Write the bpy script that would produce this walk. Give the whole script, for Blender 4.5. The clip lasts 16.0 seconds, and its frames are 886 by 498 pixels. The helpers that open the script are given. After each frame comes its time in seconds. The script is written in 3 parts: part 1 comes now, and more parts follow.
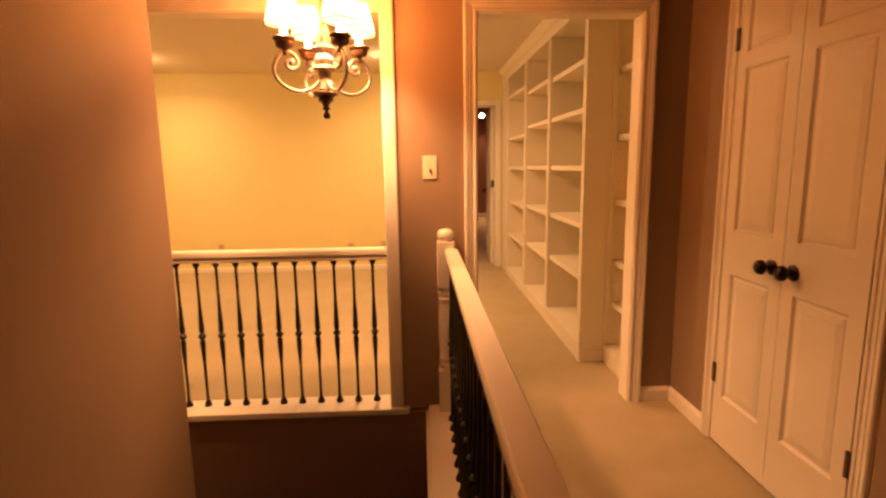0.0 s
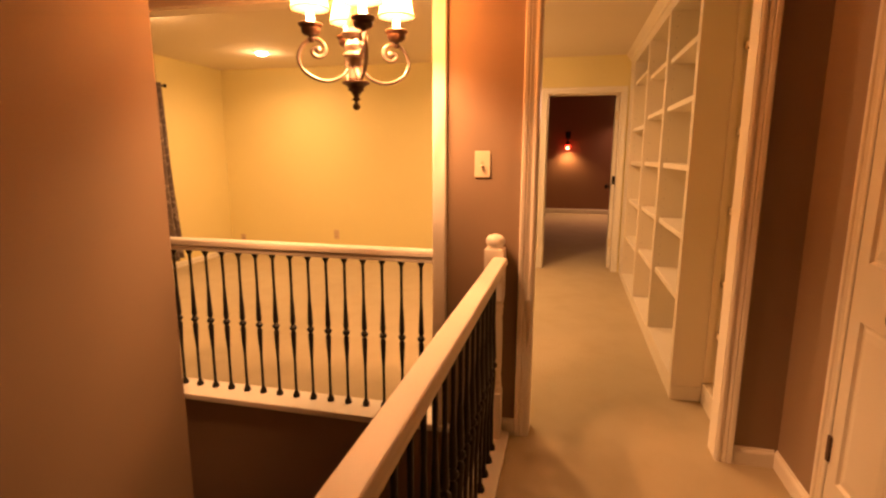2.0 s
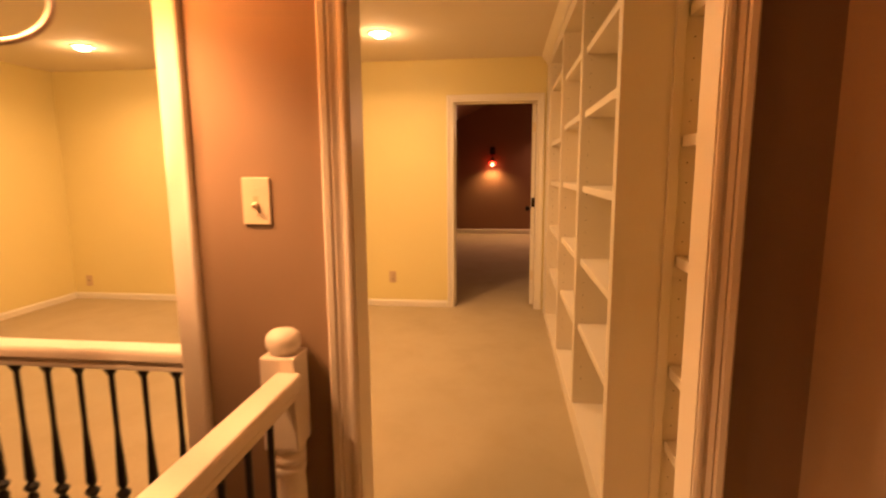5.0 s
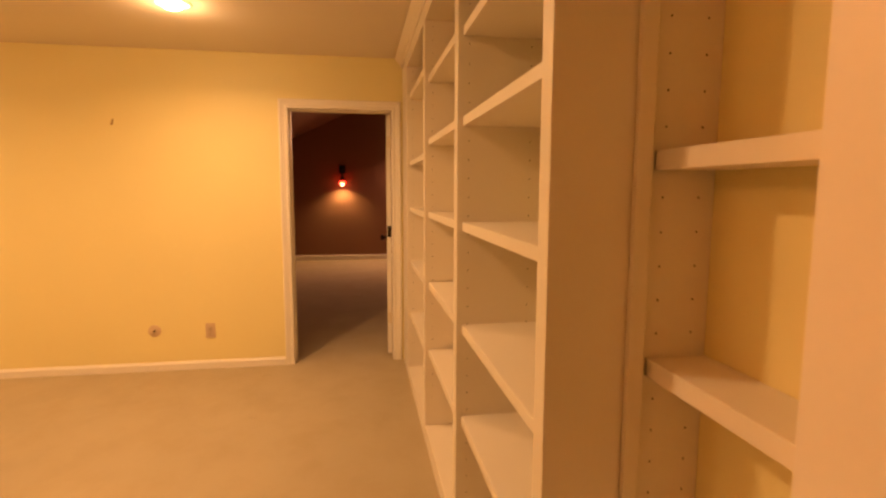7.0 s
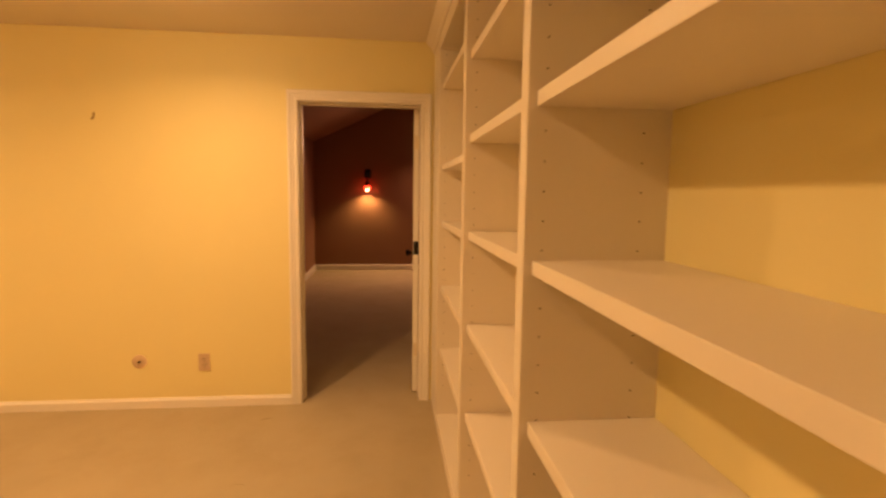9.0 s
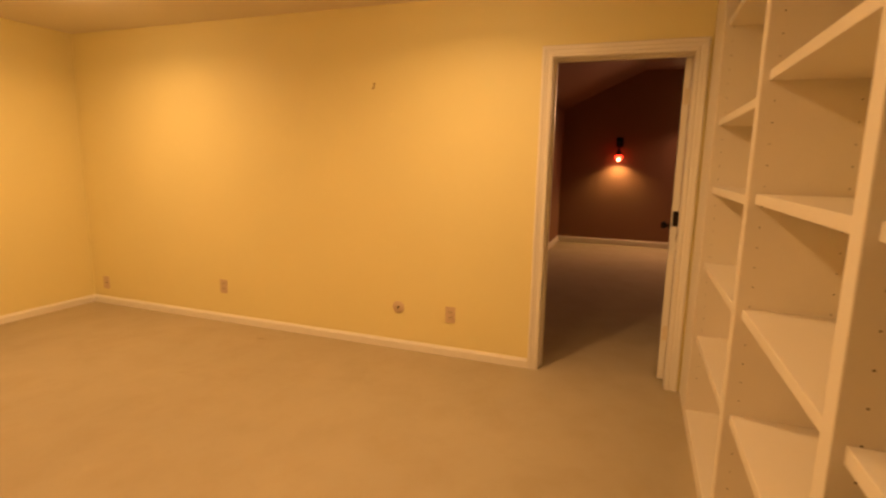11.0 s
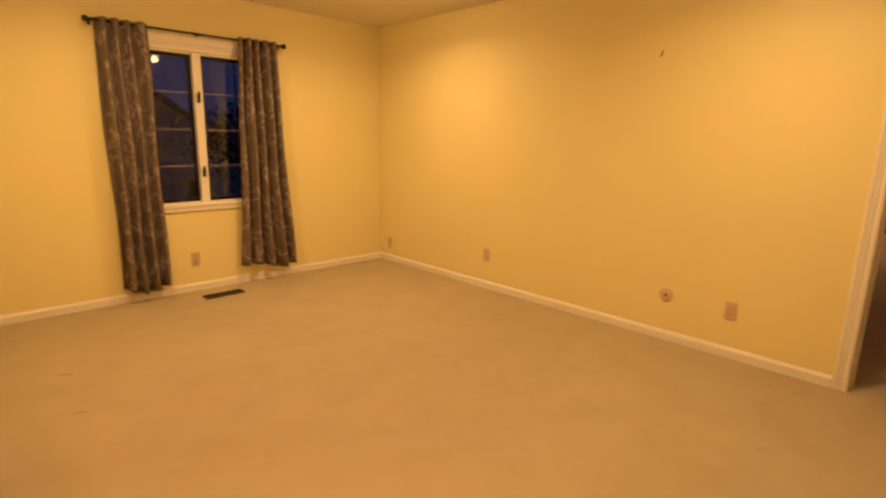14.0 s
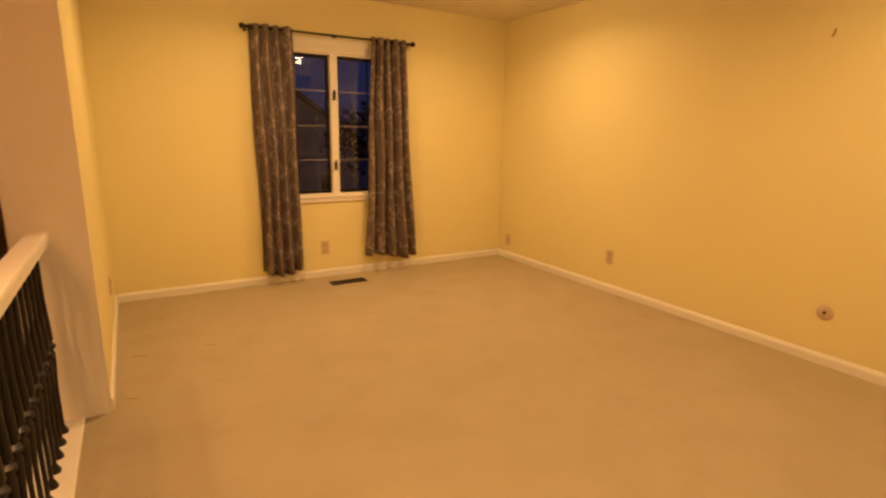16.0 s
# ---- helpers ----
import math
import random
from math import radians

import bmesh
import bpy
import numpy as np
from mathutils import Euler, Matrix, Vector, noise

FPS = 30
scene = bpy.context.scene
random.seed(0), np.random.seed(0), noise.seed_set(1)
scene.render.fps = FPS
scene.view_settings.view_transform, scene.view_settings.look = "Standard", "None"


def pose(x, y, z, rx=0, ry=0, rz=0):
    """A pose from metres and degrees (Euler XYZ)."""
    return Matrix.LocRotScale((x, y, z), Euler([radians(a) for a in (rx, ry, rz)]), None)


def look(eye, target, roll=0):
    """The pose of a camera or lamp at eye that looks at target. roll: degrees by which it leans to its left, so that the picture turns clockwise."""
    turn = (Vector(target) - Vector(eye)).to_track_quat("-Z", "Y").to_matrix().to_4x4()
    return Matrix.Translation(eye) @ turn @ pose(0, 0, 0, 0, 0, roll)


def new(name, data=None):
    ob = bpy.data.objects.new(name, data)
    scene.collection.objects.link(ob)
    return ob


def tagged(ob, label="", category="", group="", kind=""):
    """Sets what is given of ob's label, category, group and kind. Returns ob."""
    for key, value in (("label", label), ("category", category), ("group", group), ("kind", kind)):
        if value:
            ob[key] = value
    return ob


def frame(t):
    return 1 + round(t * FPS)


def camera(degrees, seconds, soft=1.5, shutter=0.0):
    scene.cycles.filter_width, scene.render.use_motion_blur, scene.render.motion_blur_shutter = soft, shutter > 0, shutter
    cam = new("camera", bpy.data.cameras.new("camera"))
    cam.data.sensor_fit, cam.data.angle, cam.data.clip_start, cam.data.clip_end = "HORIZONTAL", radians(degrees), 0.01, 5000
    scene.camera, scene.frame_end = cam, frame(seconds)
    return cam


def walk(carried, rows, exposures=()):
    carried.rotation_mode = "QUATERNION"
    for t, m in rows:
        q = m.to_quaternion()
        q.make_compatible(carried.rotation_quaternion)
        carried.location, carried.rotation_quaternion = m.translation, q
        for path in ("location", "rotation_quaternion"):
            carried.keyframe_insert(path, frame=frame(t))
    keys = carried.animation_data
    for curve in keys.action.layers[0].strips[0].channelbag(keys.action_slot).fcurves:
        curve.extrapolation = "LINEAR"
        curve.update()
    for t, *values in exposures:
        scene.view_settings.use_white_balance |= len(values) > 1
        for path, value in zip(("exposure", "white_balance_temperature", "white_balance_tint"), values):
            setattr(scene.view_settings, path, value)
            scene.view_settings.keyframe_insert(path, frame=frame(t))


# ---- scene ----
cam = camera(81.0, 16.0, soft=2.3, shutter=0.5)
PATH = [
    (0, (0.021, 0.606, 1.277), (0.107, 2.578, 0.954), -0.8),
    (0.5, (0.193, 0.624, 1.298), (0.041, 2.585, 0.937), -0.7),
    (1, (0.304, 0.689, 1.311), (-0.021, 2.623, 0.922), 0.2),
    (1.5, (0.382, 0.766, 1.324), (-0.049, 2.68, 0.938), 1.3),
    (2, (0.445, 0.918, 1.304), (-0.015, 2.831, 0.945), 0.2),
    (2.5, (0.495, 1.085, 1.304), (0.047, 2.997, 0.923), -0.6),
    (3, (0.593, 1.269, 1.308), (0.034, 3.157, 0.954), -1.4),
    (3.5, (0.691, 1.409, 1.32), (0.089, 3.286, 0.979), -0.5),
    (4, (0.698, 1.581, 1.313), (0.172, 3.481, 0.978), -0.3),
    (4.5, (0.669, 1.788, 1.325), (0.295, 3.727, 1.008), -0.9),
    (5, (0.672, 2.004, 1.332), (0.433, 3.968, 1.033), -0.4),
    (5.2, (0.682, 2.102, 1.34), (0.481, 4.069, 1.043), -0.4),
    (7.3, (0.702, 2.979, 1.38), (1.057, 4.938, 1.191), 0.6),
    (7.5, (0.708, 3.037, 1.397), (1.067, 4.999, 1.245), 1.1),
    (8, (0.721, 3.224, 1.41), (1.106, 5.181, 1.261), 1.3),
    (8.2, (0.727, 3.311, 1.411), (1.124, 5.265, 1.252), 0.9),
    (10.5, (0.738, 3.703, 1.334), (0.229, 5.613, 1.031), 1.0),
    (11, (0.699, 3.697, 1.324), (0.018, 5.549, 0.998), 1.2),
    (11.5, (0.671, 3.71, 1.312), (-0.145, 5.505, 0.973), 1.3),
    (12, (0.638, 3.698, 1.303), (-0.333, 5.411, 0.951), 1.4),
    (12.5, (0.607, 3.68, 1.305), (-0.484, 5.314, 0.928), 1.2),
    (13, (0.569, 3.66, 1.292), (-0.617, 5.219, 0.892), 1.0),
    (13.5, (0.532, 3.638, 1.296), (-0.763, 5.104, 0.878), 1.2),
    (14, (0.492, 3.595, 1.29), (-0.907, 4.962, 0.87), 1.2),
    (14.5, (0.466, 3.582, 1.279), (-1.012, 4.857, 0.846), 1.3),
    (15, (0.465, 3.579, 1.277), (-1.074, 4.779, 0.84), 1.2),
    (15.5, (0.459, 3.585, 1.279), (-1.135, 4.709, 0.838), 1.1),
    (16, (0.454, 3.627, 1.272), (-1.216, 4.635, 0.834), 1.0),
]
walk(cam, [(t, look(eye, target, roll)) for t, eye, target, roll in PATH],
     exposures=[(0, 0.0, 6900, 25), (3, -0.03, 6850, 23), (5, -0.04, 6800, 21), (7.5, -0.15, 6700, 19), (8, -0.12, 6700, 17), (10.5, -0.38, 6600, 11), (11.5, -0.4, 6550, 9), (14, -0.37, 6350, 5), (16, -0.40, 6300, 7)])

# ---- world, lights, exposure ----
scene.view_settings.exposure = 0.0
WARM = (1.0, 0.555, 0.225)

world = bpy.data.worlds.new("dusk")
scene.world = world
world.use_nodes = True
wn = world.node_tree.nodes
# deep blue after sunset, a little paler towards the horizon
geo, sep, ramp = wn.new("ShaderNodeTexCoord"), wn.new("ShaderNodeSeparateXYZ"), wn.new("ShaderNodeValToRGB")
ramp.color_ramp.elements[0].position, ramp.color_ramp.elements[0].color = 0.0, (0.016, 0.021, 0.064, 1)
ramp.color_ramp.elements[1].position, ramp.color_ramp.elements[1].color = 0.6, (0.009, 0.013, 0.046, 1)
world.node_tree.links.new(geo.outputs["Generated"], sep.inputs[0])
world.node_tree.links.new(sep.outputs["Z"], ramp.inputs[0])
world.node_tree.links.new(ramp.outputs[0], wn["Background"].inputs["Color"])
wn["Background"].inputs["Strength"].default_value = 1.05


def lamp(name, kind, power, place, colour=WARM, size=0.05, turn=(0, 0, 0), angle=None):
    data = bpy.data.lights.new(name, kind)
    data.energy, data.color = power, colour
    if kind == "AREA":
        data.shape, data.size, data.spread = "DISK", size, radians(158)
    else:
        data.shadow_soft_size = size
    if angle:
        data.spot_size, data.spot_blend = radians(angle), 0.9
    ob = new(name, data)
    ob.matrix_world = pose(*place, *turn)
    return ob


CEIL = 2.345
DOWNLIGHTS = [(-0.27, 5.965), (-2.74, 6.02), (-2.74, 4.395), (-0.27, 4.395)]
for x, y in DOWNLIGHTS:
    lamp("downlight_lamp", "AREA", 20.5, (x, y, CEIL - 0.036), size=0.09)
    lamp("downlight_glow", "POINT", 5.3, (x, y, CEIL - 0.085), size=0.04)
CHAND = (-0.355, 2.828)
ARMS = [(CHAND[0] + 0.16 * math.cos(a), CHAND[1] + 0.16 * math.sin(a)) for a in (radians(33 + 90 * k) for k in range(4))]
for x, y in ARMS:
    lamp("chandelier_bulb_light", "POINT", 42, (x, y, 1.866), colour=(1.0, 0.47, 0.175), size=0.018)
lamp("sconce_bulb_light", "SPOT", 145, (0.385, 12.86, 1.44), colour=(1.0, 0.60, 0.20), size=0.03, angle=140)
lamp("puck_light_lamp", "SPOT", 180, (1.50, 12.80, 2.33), colour=(1.0, 0.50, 0.27), size=0.04, angle=160, turn=(-50, 0, 0))

# ---- materials ----


def material(name, colour, rough=0.6, metal=0.0, vary=0.08, scale=6.0, grain=150.0, bump=0.1, depth=0.002, spec=0.4, stain=0.0):
    m = bpy.data.materials.new(name)
    m.use_nodes = True
    n, l = m.node_tree.nodes, m.node_tree.links
    b = n["Principled BSDF"]
    b.inputs["Roughness"].default_value, b.inputs["Metallic"].default_value = rough, metal
    b.inputs["Specular IOR Level"].default_value = spec
    co = n.new("ShaderNodeTexCoord")
    big, fine = n.new("ShaderNodeTexNoise"), n.new("ShaderNodeTexNoise")
    big.inputs["Scale"].default_value, big.inputs["Detail"].default_value = scale, 4
    fine.inputs["Scale"].default_value, fine.inputs["Detail"].default_value = grain, 3
    l.new(co.outputs["Object"], big.inputs["Vector"]), l.new(co.outputs["Object"], fine.inputs["Vector"])
    mix = n.new("ShaderNodeMix")
    mix.data_type = "RGBA"
    dark = [c * (1 - 2 * vary) for c in colour]
    light = [min(1, c * (1 + vary)) for c in colour]
    mix.inputs["A"].default_value, mix.inputs["B"].default_value = (*dark, 1), (*light, 1)
    add = n.new("ShaderNodeMath")
    add.operation, add.inputs[1].default_value = "MULTIPLY_ADD", 0.65
    half = n.new("ShaderNodeMath")
    half.operation, half.inputs[1].default_value = "MULTIPLY", 0.35
    l.new(fine.outputs["Fac"], half.inputs[0])
    l.new(big.outputs["Fac"], add.inputs[0]), l.new(half.outputs[0], add.inputs[2])
    l.new(add.outputs[0], mix.inputs["Factor"])
    l.new(mix.outputs["Result"], b.inputs["Base Color"])
    bp = n.new("ShaderNodeBump")
    bp.inputs["Strength"].default_value, bp.inputs["Distance"].default_value = bump, depth
    l.new(fine.outputs["Fac"], bp.inputs["Height"])
    l.new(bp.outputs["Normal"], b.inputs["Normal"])
    return m


def glowing(name, colour, strength):
    m = bpy.data.materials.new(name)
    m.use_nodes = True
    b = m.node_tree.nodes["Principled BSDF"]
    b.inputs["Base Color"].default_value = (0.8, 0.7, 0.5, 1)
    b.inputs["Emission Color"].default_value, b.inputs["Emission Strength"].default_value = (*colour, 1), strength
    return m


YELLOW = material("yellow_wall_paint", (0.80, 0.705, 0.35), 0.55, vary=0.03, scale=1.5, grain=220, bump=0.12, spec=0.3)
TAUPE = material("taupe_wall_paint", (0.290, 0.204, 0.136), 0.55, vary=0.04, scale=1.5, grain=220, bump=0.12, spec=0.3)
MAROON = material("brick_brown_wall_paint", (0.285, 0.146, 0.092), 0.6, vary=0.05, scale=1.5, grain=220, bump=0.12, spec=0.3)
CEILING = material("flat_ceiling_paint", (0.76, 0.69, 0.58), 0.85, vary=0.03, scale=2, grain=75, bump=0.5, depth=0.004, spec=0.2)
WHITE = material("cream_trim_paint", (0.80, 0.75, 0.66), 0.45, vary=0.03, scale=5, grain=90, bump=0.04, spec=0.5)
SHELF = material("cream_shelf_paint", (0.80, 0.73, 0.62), 0.4, vary=0.03, scale=5, grain=90, bump=0.05, spec=0.45)
CARPET = material("beige_cut_pile_carpet", (0.53, 0.445, 0.295), 0.95, vary=0.07, scale=2.6, grain=420, bump=0.9, depth=0.006, spec=0.1)


def trodden(m, low=0.80):
    """Pile brushed this way and that by feet: soft-edged darker patches and a coarser relief."""
    n, l = m.node_tree.nodes, m.node_tree.links
    b = n["Principled BSDF"]
    old = b.inputs["Base Color"].links[0].from_socket
    co, grow = n.new("ShaderNodeTexCoord"), n.new("ShaderNodeMapping")
    grow.inputs["Scale"].default_value, grow.inputs["Rotation"].default_value = (1.0, 0.8, 1.0), (0, 0, 0.5)
    tex = n.new("ShaderNodeTexNoise")
    tex.inputs["Scale"].default_value, tex.inputs["Detail"].default_value = 4.2, 7
    tex.inputs["Roughness"].default_value, tex.inputs["Distortion"].default_value = 0.6, 0.15
    ramp = n.new("ShaderNodeValToRGB")
    ramp.color_ramp.elements[0].position, ramp.color_ramp.elements[0].color = 0.34, (low, low * 0.98, low * 0.95, 1)
    ramp.color_ramp.elements[1].position, ramp.color_ramp.elements[1].color = 0.56, (1, 1, 1, 1)
    mix = n.new("ShaderNodeMix")
    mix.data_type, mix.blend_type = "RGBA", "MULTIPLY"
    mix.inputs["Factor"].default_value = 1.0
    l.new(co.outputs["Object"], grow.inputs[0]), l.new(grow.outputs[0], tex.inputs["Vector"])
    l.new(tex.outputs["Fac"], ramp.inputs[0])
    l.new(old, mix.inputs["A"]), l.new(ramp.outputs[0], mix.inputs["B"])
    l.new(mix.outputs["Result"], b.inputs["Base Color"])
    first = b.inputs["Normal"].links[0].from_socket
    bp = n.new("ShaderNodeBump")
    bp.inputs["Strength"].default_value, bp.inputs["Distance"].default_value = 0.12, 0.012
    l.new(tex.outputs["Fac"], bp.inputs["Height"]), l.new(first, bp.inputs["Normal"])
    l.new(bp.outputs["Normal"], b.inputs["Normal"])
    return m


trodden(CARPET, 0.95)
IRON = material("black_iron", (0.012, 0.011, 0.011), 0.38, metal=0.3, vary=0.2, scale=20, grain=200, bump=0.15, spec=0.5)
BRONZE = material("oil_rubbed_bronze", (0.03, 0.02, 0.015), 0.3, metal=0.7, vary=0.2, scale=30, grain=200, bump=0.05)
PEWTER = material("brushed_antique_nickel", (0.44, 0.35, 0.28), 0.42, metal=0.7, vary=0.15, scale=25, grain=200, bump=0.08)
DARKWOOD = material("dark_antique_bronze", (0.13, 0.075, 0.052), 0.45, metal=0.45, vary=0.2, scale=30, grain=150, bump=0.1)
PLATE = material("almond_plastic", (0.72, 0.62, 0.46), 0.35, vary=0.02, scale=20, grain=100, bump=0.02, spec=0.5)
ALMOND = material("tan_plastic", (0.62, 0.47, 0.31), 0.4, vary=0.03, scale=20, grain=100, bump=0.02)
GRILLE = material("taupe_window_grille", (0.26, 0.22, 0.22), 0.5, vary=0.05)
SLOT = material("dark_slot", (0.03, 0.022, 0.018), 0.7, vary=0.1)
# colour carries the shade inside the peg holes
PEG = material("shaded_peg_hole", (0.13, 0.085, 0.05), 0.8, vary=0.1)
BLACKMETAL = material("dark_brown_register_metal", (0.05, 0.03, 0.02), 0.5, metal=0.3, vary=0.1)
CANDLE = glowing("candle_sleeve", (1.0, 0.76, 0.45), 20.0)
LENS = glowing("lamp_lens", (1.0, 0.74, 0.42), 90.0)
RED = glowing("red_lamp_glass", (1.0, 0.025, 0.008), 13.0)
BULB = glowing("sconce_bulb", (1.0, 0.35, 0.16), 22.0)


def shade_cloth():
    m = bpy.data.materials.new("lit_shade_fabric")
    m.use_nodes = True
    n, l = m.node_tree.nodes, m.node_tree.links
    b = n["Principled BSDF"]
    b.inputs["Base Color"].default_value, b.inputs["Roughness"].default_value = (0.85, 0.72, 0.5, 1), 0.8
    b.inputs["Emission Color"].default_value, b.inputs["Emission Strength"].default_value = (1.0, 0.70, 0.33, 1), 2.8
    tr = n.new("ShaderNodeBsdfTranslucent")
    tr.inputs["Color"].default_value = (0.9, 0.68, 0.42, 1)
    mix = n.new("ShaderNodeMixShader")
    mix.inputs[0].default_value = 0.76
    l.new(b.outputs[0], mix.inputs[1]), l.new(tr.outputs[0], mix.inputs[2])
    thin, weave = n.new("ShaderNodeBsdfTransparent"), n.new("ShaderNodeMixShader")
    thin.inputs["Color"].default_value = (1.0, 0.86, 0.66, 1)
    weave.inputs[0].default_value = 0.42
    l.new(mix.outputs[0], weave.inputs[1]), l.new(thin.outputs[0], weave.inputs[2])
    l.new(weave.outputs[0], n["Material Output"].inputs["Surface"])
    return m


SHADE = shade_cloth()


def curtain_cloth():
    m = material("grey_brown_vine_print_fabric", (0.185, 0.139, 0.122), 0.55, vary=0.25, scale=9, grain=500, bump=0.4, depth=0.001, spec=0.3)
    n, l = m.node_tree.nodes, m.node_tree.links
    co = n.new("ShaderNodeTexCoord")
    warp = n.new("ShaderNodeTexNoise")
    warp.inputs["Scale"].default_value = 5.0
    add = n.new("ShaderNodeMix")
    add.data_type, add.blend_type = "RGBA", "ADD"
    add.inputs["Factor"].default_value = 0.35
    vor = n.new("ShaderNodeTexVoronoi")
    vor.feature = "DISTANCE_TO_EDGE"
    vor.inputs["Scale"].default_value = 10.0
    ramp = n.new("ShaderNodeValToRGB")
    ramp.color_ramp.elements[0].position, ramp.color_ramp.elements[0].color = 0.02, (1, 1, 1, 1)
    ramp.color_ramp.elements[1].position, ramp.color_ramp.elements[1].color = 0.12, (0, 0, 0, 1)
    patch = n.new("ShaderNodeTexNoise")
    patch.inputs["Scale"].default_value = 7.0
    gate = n.new("ShaderNodeMath")
    gate.operation, gate.inputs[1].default_value = "GREATER_THAN", 0.5
    mul = n.new("ShaderNodeMath")
    mul.operation = "MULTIPLY"
    b = n["Principled BSDF"]
    old = b.inputs["Base Color"].links[0].from_socket
    mix = n.new("ShaderNodeMix")
    mix.data_type = "RGBA"
    mix.inputs["B"].default_value = (0.35, 0.285, 0.24, 1)
    l.new(co.outputs["UV"], warp.inputs["Vector"]), l.new(co.outputs["UV"], patch.inputs["Vector"])
    l.new(co.outputs["UV"], add.inputs["A"]), l.new(warp.outputs["Color"], add.inputs["B"])
    l.new(add.outputs["Result"], vor.inputs["Vector"]), l.new(vor.outputs["Distance"], ramp.inputs[0])
    l.new(patch.outputs["Fac"], gate.inputs[0])
    l.new(ramp.outputs[0], mul.inputs[0]), l.new(gate.outputs[0], mul.inputs[1])
    l.new(old, mix.inputs["A"]), l.new(mul.outputs[0], mix.inputs["Factor"])
    l.new(mix.outputs["Result"], b.inputs["Base Color"])
    return m


CURTAIN = curtain_cloth()
BRASS = material("aged_brass", (0.36, 0.22, 0.09), 0.45, metal=0.5, vary=0.1)


def glass():
    m = bpy.data.materials.new("window_glass")
    m.use_nodes = True
    b = m.node_tree.nodes["Principled BSDF"]
    b.inputs["Base Color"].default_value = (0.9, 0.93, 0.95, 1)
    b.inputs["Roughness"].default_value, b.inputs["Transmission Weight"].default_value = 0.02, 1.0
    return m


GLASS = glass()

# ---- mesh helpers ----


def box(bm, x0, y0, z0, x1, y1, z1, bevel=0.0, segs=2, mat=0):
    vs = [bm.verts.new(p) for p in ((x0, y0, z0), (x1, y0, z0), (x1, y1, z0), (x0, y1, z0), (x0, y0, z1), (x1, y0, z1), (x1, y1, z1), (x0, y1, z1))]
    fs = [bm.faces.new([vs[i] for i in q]) for q in ((0, 3, 2, 1), (4, 5, 6, 7), (0, 1, 5, 4), (1, 2, 6, 5), (2, 3, 7, 6), (3, 0, 4, 7))]
    for f in fs:
        f.material_index = mat
    if bevel:
        es = list({e for f in fs for e in f.edges})
        bmesh.ops.bevel(bm, geom=es, offset=bevel, segments=segs, affect="EDGES", profile=0.6)
    return fs


def boxes(*rows, bevel=0.0):
    bm = bmesh.new()
    for r in rows:
        box(bm, *r, bevel=bevel)
    return bm


def lathe(bm, rows, segs=20, at=(0, 0, 0), square=None):
    """Turns rows of (radius, z) about the upright axis."""
    rings = []
    for r, z in rows:
        rings.append([bm.verts.new((at[0] + r * math.cos(2 * math.pi * k / segs), at[1] + r * math.sin(2 * math.pi * k / segs), at[2] + z)) for k in range(segs)])
    for a, b in zip(rings, rings[1:]):
        for k in range(segs):
            bm.faces.new((a[k], a[(k + 1) % segs], b[(k + 1) % segs], b[k])).smooth = True
    bm.faces.new(rings[0][::-1]), bm.faces.new(rings[-1])
    # crisp arrises where the profile turns sharply
    for i in range(1, len(rows) - 1):
        d0 = Vector((rows[i][0] - rows[i - 1][0], rows[i][1] - rows[i - 1][1]))
        d1 = Vector((rows[i + 1][0] - rows[i][0], rows[i + 1][1] - rows[i][1]))
        if d0.length > 0 and d1.length > 0 and d0.angle(d1) > 0.75:
            for k in range(segs):
                e = bm.edges.get((rings[i][k], rings[i][(k + 1) % segs]))
                if e:
                    e.smooth = False
    return bm


def tube(bm, points, radii, segs=10):
    pts = [Vector(p) for p in points]
    if not hasattr(radii, "__len__"):
        radii = [radii] * len(pts)
    rings, side = [], None
    for i, p in enumerate(pts):
        d = (pts[min(i + 1, len(pts) - 1)] - pts[max(i - 1, 0)]).normalized()
        if side is None:
            side = d.orthogonal().normalized()
        side = (side - d * side.dot(d)).normalized()
        up = d.cross(side)
        rings.append([bm.verts.new(p + radii[i] * (math.cos(2 * math.pi * k / segs) * side + math.sin(2 * math.pi * k / segs) * up)) for k in range(segs)])
    for a, b in zip(rings, rings[1:]):
        for k in range(segs):
            bm.faces.new((a[k], a[(k + 1) % segs], b[(k + 1) % segs], b[k])).smooth = True
    bm.faces.new(rings[0][::-1]), bm.faces.new(rings[-1])
    return bm


def part(name, bm, mat, parent=None, label="", at=None):
    bmesh.ops.recalc_face_normals(bm, faces=bm.faces[:])
    me = bpy.data.meshes.new(name)
    bm.to_mesh(me)
    bm.free()
    for m in (mat if isinstance(mat, (list, tuple)) else [mat]):
        me.materials.append(m)
    ob = new(name, me)
    if at is not None:
        ob.matrix_local = at
    if parent is not None:
        ob.parent = parent
    return tagged(ob, label) if label else ob


def thing(name, label, category, group="", at=None):
    ob = new(name)
    ob.empty_display_size = 0.1
    if at is not None:
        ob.matrix_world = at
    return tagged(ob, label, category, group)


def structure(name, bm, mat, label=""):
    return tagged(part(name, bm, mat), label, kind="structure")


CASE = [(0.004, 0.0), (0.004, 0.011), (0.010, 0.014), (0.018, 0.014), (0.021, 0.010), (0.029, 0.011), (0.040, 0.016), (0.044, 0.013), (0.050, 0.019), (0.063, 0.021), (0.068, 0.017), (0.068, 0.0)]


